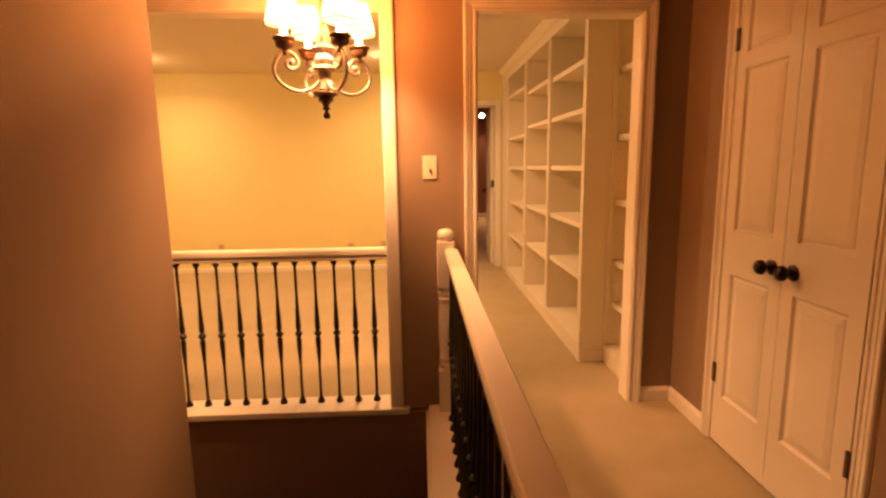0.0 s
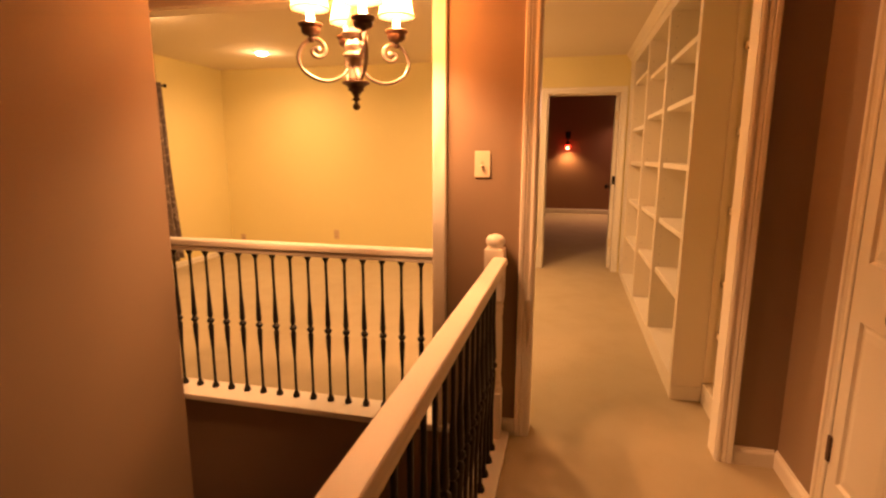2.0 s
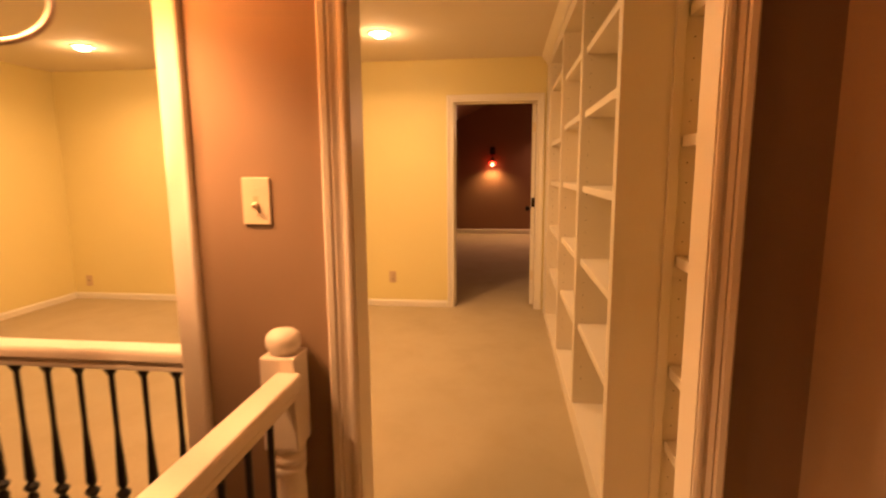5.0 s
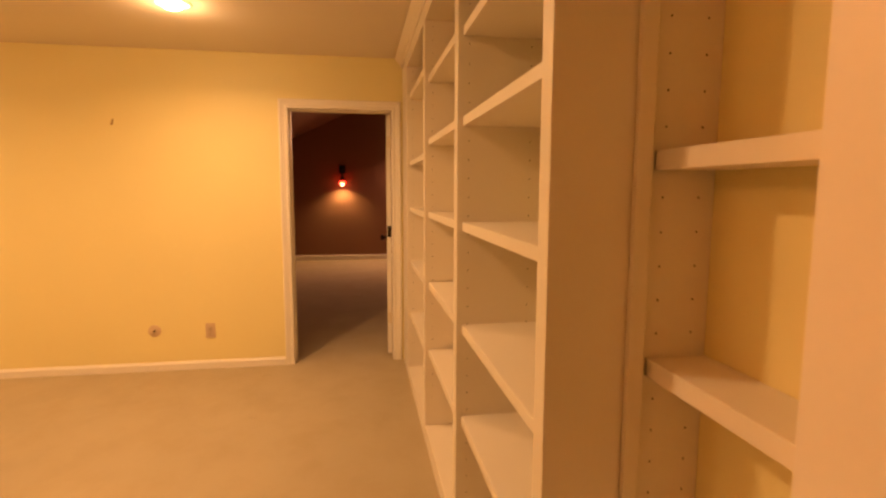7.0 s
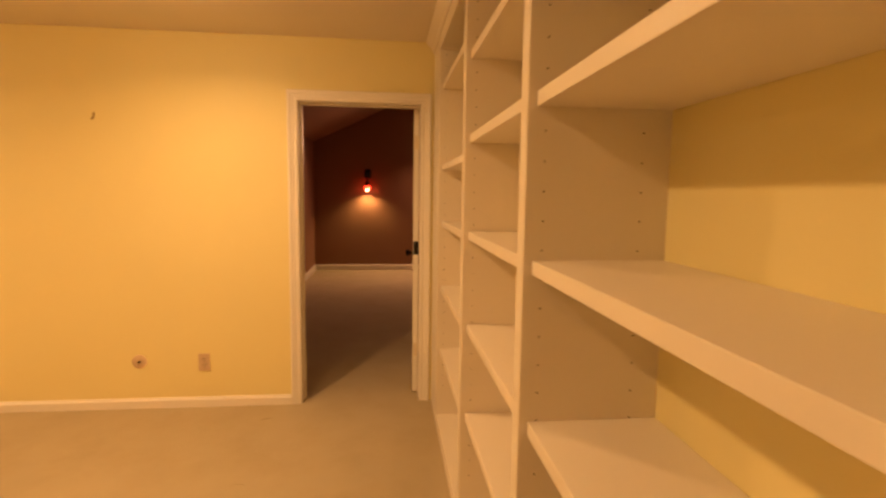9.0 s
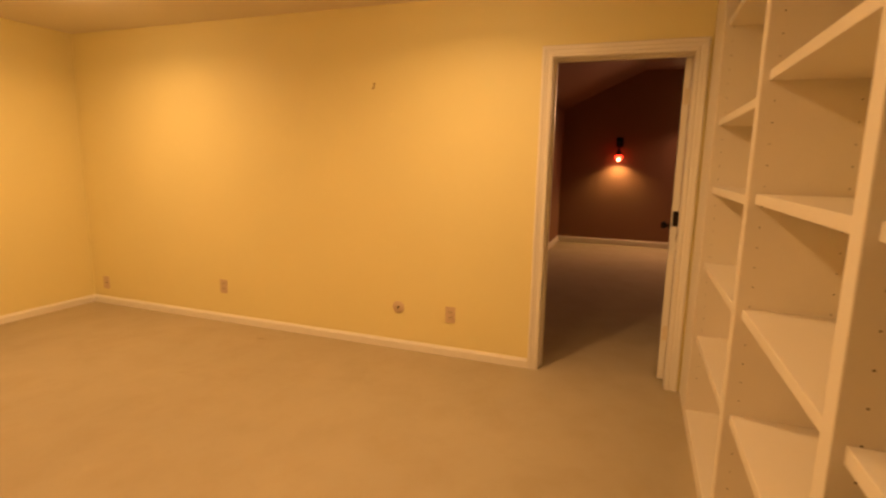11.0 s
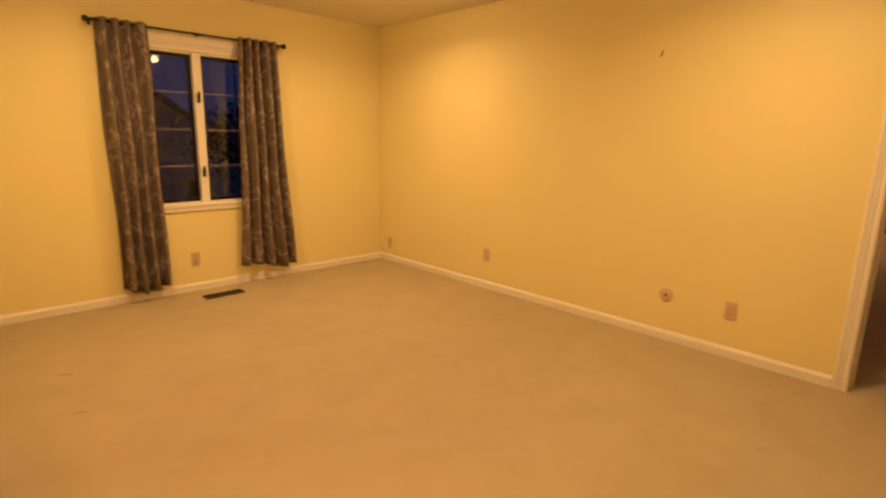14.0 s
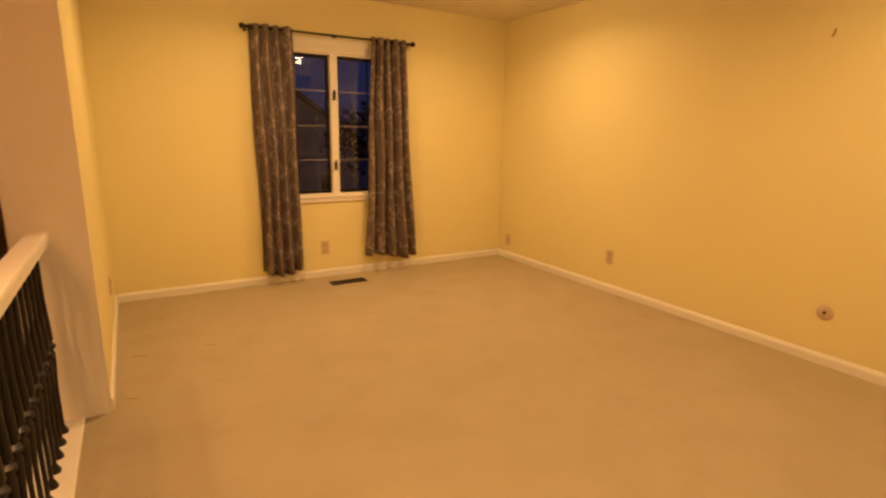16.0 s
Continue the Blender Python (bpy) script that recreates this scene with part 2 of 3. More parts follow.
# the wide opening has a flatter, eased board
PLAIN_CASE = [(0.004, 0.0), (0.004, 0.012), (0.007, 0.016), (0.012, 0.018), (0.052, 0.0195), (0.058, 0.021), (0.064, 0.019), (0.067, 0.014), (0.068, 0.0)]


def casing(bm, a0, a1, top, place, bottom=0.0, closed=False, profile=CASE):
    """A mitred moulding round an opening from a0 to a1. place(a, out, z) gives the point."""
    rows = []
    for u, v in profile:
        row = [(a0 - u, bottom - (u if closed else 0)), (a0 - u, top + u), (a1 + u, top + u), (a1 + u, bottom - (u if closed else 0))]
        rows.append([bm.verts.new(place(a, v, z)) for a, z in row])
    n = 4 if closed else 3
    for p, q in zip(rows, rows[1:]):
        for k in range(n):
            bm.faces.new((p[k], p[(k + 1) % 4], q[(k + 1) % 4], q[k]))
    if not closed:
        for k in (0, 3):
            bm.faces.new([r[k] for r in rows])
    return bm


BASE = [(0.0, 0.0), (0.013, 0.0), (0.013, 0.055), (0.010, 0.064), (0.006, 0.068), (0.0045, 0.076), (0.0, 0.078)]


def skirting(p0, p1, out, tall=1.0):
    bm = bmesh.new()
    o = Vector((*out, 0))
    ends = []
    for p in (p0, p1):
        ends.append([bm.verts.new(Vector((*p, 0)) + o * v + Vector((0, 0, z * tall))) for v, z in BASE])
    for k in range(len(BASE) - 1):
        bm.faces.new((ends[0][k], ends[1][k], ends[1][k + 1], ends[0][k + 1]))
    bm.faces.new(ends[0]), bm.faces.new(ends[1][::-1])
    return structure("baseboard", bm, WHITE, "cream painted wooden baseboard along the wall")


# ---- large structure ----
WF, WB, WT = 3.2, 3.305, 3.305
NF, NB = 6.955, 7.075
OX0, OX1, OTOP = -2.15, -0.153, 1.985
DX0, DX1, DTOP = 0.313, 1.114, 1.980
FX0, FX1, FTOP = 0.180, 0.948, 1.958
XW = -3.92
XE = 1.372
HX = 1.354
L = 0.016

WN, WL = 3.305, 3.45
# stair-side wall: taupe towards the stairs and hall, yellow towards the room
bm = boxes(
    (-4.2, WF, 0, OX0 - L, WL, CEIL), (OX0 - L, WF, OTOP + L, OX1 + L, WT, CEIL), (OX1 + L, WF, 0, DX0 - L, WT, CEIL),
    (DX0 - L, WF, DTOP + L, DX1 + L, WB, CEIL), (DX1 + L, WF, 0, 1.5, WN, CEIL), (-4.2, WF, -2.6, 0.043, WT, -0.022))
for f in bm.faces:
    f.normal_update()
    f.material_index = 0 if f.normal.y < -0.5 else 1
structure("wall_south", bm, [TAUPE, YELLOW], "taupe painted wall with two cased openings, yellow on the room side")

bm = boxes(
    (-4.2, NF, 0, FX0 - L, NB, CEIL), (FX0 - L, NF, FTOP + L, FX1 + L, NB, CEIL), (FX1 + L, NF, 0, 1.5, NB, CEIL))
for f in bm.faces:
    f.normal_update()
    f.material_index = 1 if f.normal.y > 0.5 else 0
structure("wall_north", bm, [YELLOW, MAROON], "warm yellow painted wall with a doorway")

WY0, WY1, WZ0, WZ1 = 4.70, 5.64, 0.728, 1.893
structure("wall_west", boxes(
    (-4.2, WT, 0, XW, WY0, CEIL), (-4.2, WY1, 0, XW, NF, CEIL), (-4.2, WY0, 0, XW, WY1, WZ0), (-4.2, WY0, WZ1, XW, WY1, CEIL)),
    YELLOW, "warm yellow painted wall with one window")
structure("wall_east", boxes((XE, WN, 0, 1.5, NF, CEIL)), YELLOW, "yellow painted wall behind the built-in shelves")
CY0, CY1, CTOP = 2.035, 2.787, 1.99
structure("wall_hall_east", boxes(
    (HX, CY1, 0, 1.5, WF, CEIL), (HX, CY0, CTOP, 1.5, CY1, CEIL), (HX, -4.6, 0, 1.5, CY0, CEIL)),
    TAUPE, "taupe painted hall wall beside the closet")
structure("wall_hall_pier", boxes((1.26, -4.6, 0, HX - 0.002, 1.87, CEIL)), TAUPE, "taupe painted wall that juts into the hall")
structure("wall_closet_back", boxes((1.56, 1.9, 0, 1.6, 2.9, CEIL)), TAUPE, "plain wall at the back of the closet")
structure("wall_stair", boxes((-0.91, -4.6, -2.6, -0.79, 2.31, CEIL)), TAUPE, "taupe painted wall beside the stairs")
structure("wall_stair_return", boxes((-4.2, 2.19, -2.6, -0.912, 2.31, CEIL)), TAUPE, "taupe painted wall of the stairwell")
structure("wall_stair_end", boxes((-4.32, 2.19, -2.6, -4.2, WT, CEIL)), TAUPE, "plain wall closing the stairwell")
# unseen closing wall, placed well back to weaken bounced light
structure("wall_hall_south", boxes((-0.92, -4.72, -2.6, 1.5, -4.6, CEIL)), TAUPE, "unseen plain taupe wall closing the hall, set back for less bounce")
# floor never in view: made dark so little light bounces onto the lower walls
DARKFLOOR = material("bounce_cutting_brown", (0.07, 0.04, 0.022), 0.45, vary=0.25, scale=9, grain=60, bump=0.1)
structure("floor_stairwell", boxes((-4.2, -4.6, -2.7, 0.043, WF, -2.6)), DARKFLOOR, "unseen stairwell floor, coloured dark to cut bounce light")
structure("floor_hall", boxes((0.045, -4.6, -0.25, 1.5, WF, 0), (-0.79, -4.6, -0.25, 0.045, 0.93, 0)), CARPET, "beige cut-pile carpet of the landing")
structure("floor", boxes((-4.2, WT - 0.04, -0.25, 0.05, NB - 0.03, 0), (0.05, WF, -0.25, 1.5, NB - 0.03, 0)), CARPET, "beige cut-pile carpet with furniture dents")
structure("floor_far_room", boxes((-0.84, NB - 0.03, -0.25, 2.8, 13.1, 0)), CARPET, "same beige carpet in the dim far room")
# out of view; wall taupe picked here to cut the light bounced into the hall
structure("ceiling_hall", boxes((-4.32, -4.72, CEIL, 1.5, WF, CEIL + 0.1)), TAUPE, "unseen ceiling above the stairs, taupe to cut bounce light")
structure("ceiling", boxes((-4.2, WF, CEIL, 1.5, NB, CEIL + 0.1)), CEILING, "flat painted ceiling with recessed lights")

# far room with a sloped ceiling
GY = 13.0
structure("wall_far_gable", boxes((-0.84, GY, 0, 2.8, GY + 0.1, 3.0)), MAROON, "brick-brown painted gable wall")
structure("wall_far_west", boxes((-0.84, NB, 0, -0.55, GY, 2.25)), MAROON, "brick-brown painted low side wall")
structure("wall_far_east", boxes((2.7, NB, 0, 2.8, GY, 3.0)), MAROON, "brick-brown painted side wall")
structure("wall_far_south", boxes((-0.84, NB - 0.05, CEIL + 0.1, 2.8, NB, 3.0), (1.5, NB - 0.05, 0, 2.8, NB, CEIL + 0.1)), MAROON, "brick-brown painted wall above the doorway")
bm = bmesh.new()
prof = [(-0.84, 2.13), (0.69, 2.87), (2.8, 2.87), (2.8, 3.0), (0.62, 3.0), (-0.84, 2.29)]
ends = [[bm.verts.new((x, y, z)) for x, z in prof] for y in (NB - 0.05, GY + 0.1)]
for k in range(6):
    bm.faces.new((ends[0][k], ends[0][(k + 1) % 6], ends[1][(k + 1) % 6], ends[1][k]))
bm.faces.new(ends[0]), bm.faces.new(ends[1][::-1])
structure("ceiling_far_room", bm, MAROON, "sloped ceiling of the far room")

# jamb linings and casings
def lining(x0, x1, top, y0, y1):
    bm = boxes((x0 - L, y0, 0, x0, (WL + 0.003 if x0 < -1 else y1), top + L), (x1, y0, 0, x1 + L, WN + 0.002 if y0 < 4 else y1, top + L), (x0, y0, top, x1, y1, top + L))
    return structure("trim", bm, WHITE, "cream painted jamb lining of an opening")


lining(OX0, OX1, OTOP, WF - 0.002, WT + 0.002)
lining(DX0, DX1, DTOP, WF - 0.002, WB + 0.002)
lining(FX0, FX1, FTOP, NF - 0.002, NB + 0.002)
structure("trim", casing(bmesh.new(), OX0, OX1, OTOP, lambda a, v, z: (a, WF - v, z), bottom=0.014, profile=PLAIN_CASE), WHITE, "cream flat casing round the wide stair opening")
structure("trim", casing(bmesh.new(), DX0, DX1, DTOP, lambda a, v, z: (a, WF - v, z)), WHITE, "cream fluted casing round the doorway")
bm = casing(bmesh.new(), FX0, FX1, FTOP, lambda a, v, z: (a, NF - v * 0.8, z))
structure("trim", bm, WHITE, "cream casing round the far doorway")
structure("trim", boxes((FX0, NB - 0.05, 0, FX0 + 0.012, NB - 0.015, FTOP), (FX0 + 0.012, NB - 0.05, FTOP - 0.012, FX1, NB - 0.015, FTOP)), WHITE, "cream door stop in the far doorway")
structure("trim", casing(bmesh.new(), CY0, CY1, CTOP, lambda a, v, z: (HX - v, a, z)), WHITE, "cream casing round the closet doors")

# sill board of the stair opening and landing edge
structure("trim", boxes((OX0 - 0.1, WF - 0.035, -0.022, OX1 + 0.1, WT + 0.045, 0.012), bevel=0.007), WHITE, "cream rounded sill board under the balusters")
structure("trim", boxes((0.045, 0.93, -0.012, 0.225, WF - 0.002, 0.016), bevel=0.006), WHITE, "cream edge board of the landing")
structure("trim", boxes((0.030, 0.932, -0.25, 0.0445, WF - 0.002, -0.014)), WHITE, "cream fascia board of the landing")

skirting((XW, NF), (FX0 - 0.072, NF), (0, -1), 0.85)
skirting((XW, WL + 0.013), (XW, NF - 0.013), (1, 0), 0.85)
skirting((XW + 0.013, WL), (OX0 - 0.02, WL), (0, 1), 0.85)
skirting((OX1 + 0.02, WT), (DX0 - 0.02, WT), (0, 1))
skirting((0.19, WF), (DX0 - 0.07, WF), (0, -1))
skirting((DX1 + 0.07, WF), (HX - 0.013, WF), (0, -1))
skirting((HX, CY1 + 0.07), (HX, WF), (-1, 0))
skirting((1.26, -4.6), (1.26, 1.87), (-1, 0))
skirting((-0.55, GY), (2.7, GY), (0, -1), 1.3)
skirting((-0.55, NB), (-0.55, GY - 0.013), (1, 0), 1.3)

# ---- window ----
win = thing("window_1", "cream framed double casement window with dark grilles, dusk outside", "window")
win["kind"] = "structure"
part("window_frame", casing(bmesh.new(), WY0, WY1, WZ1, lambda a, v, z: (XW + v, a, z), bottom=WZ0), WHITE, win)
bm = boxes((XW - 0.002, WY0 - 0.07, WZ1 + 0.062, XW + 0.026, WY1 + 0.07, WZ1 + 0.125), bevel=0.004)
part("window_head", bm, WHITE, win)
part("window_sill", boxes((XW - 0.10, WY0 - 0.075, WZ0 - 0.028, XW + 0.024, WY1 + 0.075, WZ0 - 0.002), bevel=0.006), WHITE, win)
part("window_apron", boxes((XW, WY0 - 0.06, WZ0 - 0.06, XW + 0.016, WY1 + 0.06, WZ0 - 0.029), bevel=0.003), WHITE, win)
WM = (WY0 + WY1) / 2
part("mullion", boxes((XW - 0.09, WM - 0.032, WZ0, XW + 0.004, WM + 0.032, WZ1), bevel=0.004), WHITE, win)
part("window_lining", boxes((XW - 0.11, WY0, WZ0, XW - 0.001, WY0 + 0.012, WZ1), (XW - 0.11, WY1 - 0.012, WZ0, XW - 0.001, WY1, WZ1), (XW - 0.11, WY0 + 0.012, WZ1 - 0.012, XW - 0.001, WY1 - 0.012, WZ1), (XW - 0.11, WY0 + 0.012, WZ0, XW - 0.001, WY1 - 0.012, WZ0 + 0.01)), WHITE, win)
for y0, y1 in ((WY0 + 0.013, WM - 0.033), (WM + 0.033, WY1 - 0.013)):
    z0, z1 = WZ0 + 0.012, WZ1 - 0.014
    part("sash", boxes((XW - 0.075, y0, z0, XW - 0.04, y0 + 0.022, z1), (XW - 0.075, y1 - 0.022, z0, XW - 0.04, y1, z1), (XW - 0.075, y0 + 0.022, z1 - 0.022, XW - 0.04, y1 - 0.022, z1), (XW - 0.075, y0 + 0.022, z0, XW - 0.04, y1 - 0.022, z0 + 0.024), bevel=0.002), BRONZE, win, "dark bronze sash frame")
    pane = part("pane", boxes((XW - 0.062, y0 + 0.02, z0 + 0.02, XW - 0.058, y1 - 0.02, z1 - 0.02)), GLASS, win)
    pane.visible_shadow = False
    for k in range(1, 4):
        z = z0 + (z1 - z0) * k / 4
        part("muntin", boxes((XW - 0.057, y0 + 0.022, z - 0.0038, XW - 0.046, y1 - 0.022, z + 0.0038)), GRILLE, win)
    far = y1 - 0.14 if y0 > WM else y0 + 0.14
    part("muntin", boxes((XW - 0.056, far - 0.005, z0 + 0.024, XW - 0.047, far + 0.005, z1 - 0.022)), BRONZE, win)
for z in (0.975, 1.555):
    bm = boxes((XW + 0.004, WM - 0.014, z - 0.035, XW + 0.02, WM + 0.006, z + 0.035), (XW + 0.018, WM - 0.010, z - 0.012, XW + 0.04, WM + 0.0, z + 0.05), bevel=0.004)
    part("sash_lock", bm, IRON, win, "dark casement lock handle")

# outside
structure("ground", boxes((-60, -60, -3.2, 60, 70, -3.0)), material("dark_lawn", (0.05, 0.07, 0.03), 0.9, vary=0.2), "dark lawn outside the window")

LAWN_Z = -3.0
hs = thing("neighbour_house", "pale gabled house across the lawn at dusk", "house", at=pose(-28, 9.5, LAWN_Z))
SIDING = material("pale_siding", (0.62, 0.62, 0.62), 0.8, vary=0.06)
ROOFING = material("dark_shingle", (0.07, 0.07, 0.075), 0.9, vary=0.2)
part("wall", boxes((-4, -5, 0, 4, 5, 3.0)), SIDING, hs)
bm = bmesh.new()
ends = [[bm.verts.new((x, y, z)) for y, z in ((-5, 3.0), (5, 3.0), (0, 6.4))] for x in (-4, 4)]
for k in range(3):
    bm.faces.new((ends[0][k], ends[0][(k + 1) % 3], ends[1][(k + 1) % 3], ends[1][k]))
bm.faces.new(ends[0]), bm.faces.new(ends[1][::-1])
part("gable", bm, SIDING, hs)
for sgn in (-1, 1):
    bm = bmesh.new()
    pts = [(sgn * 5.5, 2.68), (0, 6.45), (0, 6.65), (sgn * 5.5, 2.88)]
    ends = [[bm.verts.new((x, y, z)) for y, z in pts] for x in (-4.4, 4.4)]
    for k in range(4):
        bm.faces.new((ends[0][k], ends[0][(k + 1) % 4], ends[1][(k + 1) % 4], ends[1][k]))
    bm.faces.new(ends[0]), bm.faces.new(ends[1][::-1])
    part("roof", bm, ROOFING, hs)
for y in (-2.6, 2.4):
    w = part("window", boxes((4.0, y - 0.5, 1.0, 4.04, y + 0.5, 2.3)), WHITE, hs)
    part("pane", boxes((4.04, y - 0.42, 1.08, 4.05, y + 0.42, 2.22)), SLOT, w)

BARK = material("dark_bark", (0.05, 0.04, 0.03), 0.9, vary=0.2)
LEAF = material("dark_foliage", (0.03, 0.045, 0.022), 0.9, vary=0.3)


def tree(x, y, tall, seed):
    r = random.Random(seed)
    t = thing("tree", "dark leafy tree on the lawn at dusk", "tree", "trees outside the window", at=pose(x, y, LAWN_Z))
    bm = bmesh.new()
    tube(bm, [(0, 0, -0.1), (0.05, 0.02, tall * 0.3), (-0.05, 0.08, tall * 0.6), (0.02, 0.0, tall * 0.9)], [0.22, 0.16, 0.1, 0.03], 8)
    tips = []
    for k in range(9):
        z = tall * r.uniform(0.3, 0.75)
        a, l = r.uniform(0, 6.28), tall * r.uniform(0.18, 0.34)
        tip = (l * math.cos(a), l * math.sin(a), z + l * r.uniform(0.4, 0.9))
        tube(bm, [(0, 0, z), (tip[0] * 0.5, tip[1] * 0.5, z + (tip[2] - z) * 0.4), tip], [0.07, 0.045, 0.015], 6)
        tips.append(tip)
    part("trunk", bm, BARK, t)
    bm = bmesh.new()
    for tip in tips + [(0, 0, tall * 0.9)] * 2:
        for k in range(150):
            c = Vector(tip) + Vector((r.gauss(0, 0.5), r.gauss(0, 0.5), r.gauss(0, 0.4)))
            u = Vector((r.gauss(0, 1), r.gauss(0, 1), r.gauss(0, 1))).normalized() * 0.11
            v = u.orthogonal().normalized() * 0.06
            bm.faces.new([bm.verts.new(c + q) for q in (-u, v, u, -v)])
    part("crown", bm, LEAF, t)


tree(-21.0, 2.6, 6.6, 1)
tree(-19.5, 12.5, 5.2, 2)
tree(-20.5, 6.8, 3.4, 4)

# ---- curtains ----
def curtain(name_label, top0, top1, bot0, bot1, ztop, zbot, folds, seed):
    rnd = random.Random(seed)
    ph = [rnd.uniform(0, 6.28) for _ in range(4)]
    cols, rows = 90, 26
    me = bpy.data.meshes.new("curtain_cloth")
    verts, faces = [], []
    for j in range(rows + 1):
        v = j / rows
        z = ztop + (zbot - ztop) * v
        for i in range(cols + 1):
            u = i / cols
            a, b = top0 + (top1 - top0) * u, bot0 + (bot1 - bot0) * u
            y = a + (b - a) * v ** 1.3 + 0.006 * math.sin(9 * v + ph[0] + 5 * u)
            amp = 0.034 + 0.016 * v
            x = XW + 0.075 + amp * math.sin(2 * math.pi * folds * u + ph[1] + 0.5 * math.sin(3 * v + ph[2])) + 0.010 * math.sin(2 * math.pi * folds * 0.43 * u + ph[3] + v)
            drop = 0.03 * math.sin(5.0 * u + ph[2]) * v ** 6
            verts.append((x, y, z + drop))
    for j in range(rows):
        for i in range(cols):
            k = j * (cols + 1) + i
            faces.append((k, k + 1, k + cols + 2, k + cols + 1))
    me.from_pydata(verts, [], faces)
    uv = me.uv_layers.new(name="UVMap")
    for loop in me.loops:
        k = loop.vertex_index
        uv.data[loop.index].uv = ((k % (cols + 1)) / cols * 0.9, (k // (cols + 1)) / rows * (ztop - zbot))
    for p in me.polygons:
        p.use_smooth = True
    me.materials.append(CURTAIN)
    ob = new("curtain", me)
    so = ob.modifiers.new("thick", "SOLIDIFY")
    so.thickness = 0.003
    return tagged(ob, name_label, "curtain", "curtains at the window")


curtain("grey-brown curtain panel with pale vine print, gathered on black rod", 4.49, 4.825, 4.505, 4.835, 2.045, 0.10, 4.2, 3)
curtain("grey-brown curtain panel with pale vine print, flaring to the hem", 5.476, 5.79, 5.415, 5.90, 2.045, 0.14, 4.3, 8)
rod = thing("curtain_rod", "black metal curtain rod with round finials above the window", "curtain rod")
part("pole", tube(bmesh.new(), [(XW + 0.075, 4.465, 2.022), (XW + 0.075, 5.86, 2.022)], 0.008), IRON, rod)
for y, s in ((4.447, -1), (5.876, 1)):
    bm = lathe(bmesh.new(), [(0.004, -0.022), (0.012, -0.018), (0.020, -0.006), (0.021, 0.004), (0.014, 0.017), (0.004, 0.022)], 14)
    part("finial", bm, IRON, rod, at=pose(XW + 0.075, y, 2.022, 90))
for y in (4.478, WM, 5.845):
    part("bracket", boxes((XW, y - 0.01, 1.995, XW + 0.006, y + 0.01, 2.045), (XW + 0.006, y - 0.005, 2.008, XW + 0.084, y + 0.005, 2.014), bevel=0.002), IRON, rod)

# ---- doors ----
def leaf_mesh(width, height, thick, cells):
    """A panelled leaf from (0, 0) to (width, height), with raised fields on both faces. cells: x0, x1, z0, z1."""
    bm = bmesh.new()
    xs = sorted({0.0, width, *[c for q in cells for c in q[:2]]})
    zs = sorted({0.0, height, *[c for q in cells for c in q[2:]]})
    for s in (-1, 1):
        y = s * thick / 2
        for x0, x1 in zip(xs, xs[1:]):
            for z0, z1 in zip(zs, zs[1:]):
                hole = any(q[0] <= x0 and x1 <= q[1] and q[2] <= z0 and z1 <= q[3] for q in cells)
                if not hole:
                    bm.faces.new([bm.verts.new(p) for p in ((x0, y, z0), (x1, y, z0), (x1, y, z1), (x0, y, z1))])
        for x0, x1, z0, z1 in cells:
            prev = None
            for d, v in ((0.0, 0.0), (0.008, 0.009), (0.016, 0.010), (0.022, 0.007), (0.045, 0.003), (0.05, 0.003)):
                ring = [bm.verts.new(p) for p in ((x0 + d, y - s * v, z0 + d), (x1 - d, y - s * v, z0 + d), (x1 - d, y - s * v, z1 - d), (x0 + d, y - s * v, z1 - d))]
                if prev:
                    for k in range(4):
                        bm.faces.new((prev[k], prev[(k + 1) % 4], ring[(k + 1) % 4], ring[k]))
                prev = ring
            bm.faces.new(prev)
    h = thick / 2
    for q in (((0, -h, 0), (0, h, 0), (0, h, height), (0, -h, height)), ((width, -h, 0), (width, h, 0), (width, h, height), (width, -h, height)), ((0, -h, 0), (width, -h, 0), (width, h, 0), (0, h, 0)), ((0, -h, height), (width, -h, height), (width, h, height), (0, h, height))):
        bm.faces.new([bm.verts.new(p) for p in q])
    bmesh.ops.remove_doubles(bm, verts=bm.verts[:], dist=0.0001)
    return bm


def knob(parent, m, radius=0.028):
    bm = lathe(bmesh.new(), [(0.030, 0.0), (0.030, 0.004), (0.022, 0.009), (0.011, 0.012), (0.010, 0.024), (0.017, 0.029), (radius, 0.040), (radius * 1.02, 0.048), (radius * 0.85, 0.058), (radius * 0.4, 0.063)], 20)
    return part("door_knob", bm, BRONZE, parent, "round oil-rubbed bronze knob", at=m)


# closet pair: local x runs along -y of the world, local -y faces the hall
CW = (CY1 - CY0) / 2 - 0.006
for k in range(2):
    m = pose(HX + 0.006, CY1 - 0.004 - k * (CW + 0.004), 0.012, 0, 0, -90)
    d = thing("closet_door", "cream painted panelled closet door leaf, shut", "door", "closet doors", at=m)
    s = 0.062
    cells = [(s, CW - s, 0.225, 0.785), (s, CW - s, 0.97, 1.63), (s, CW - s, 1.69, 1.89)]
    part("leaf", leaf_mesh(CW, CTOP - 0.018, 0.034, cells), WHITE, d)
    knob(d, pose(CW - 0.055 if k == 0 else 0.055, -0.017, 0.865, 90))
    for z in (0.32, 1.75):
        x = 0.0 if k == 0 else CW
        hb = boxes((x - 0.008, -0.026, z - 0.045, x + 0.012 if k == 0 else x + 0.006, -0.0175, z + 0.045), bevel=0.002)
        part("hinge", hb, DARKWOOD, d, "bronze butt hinge")

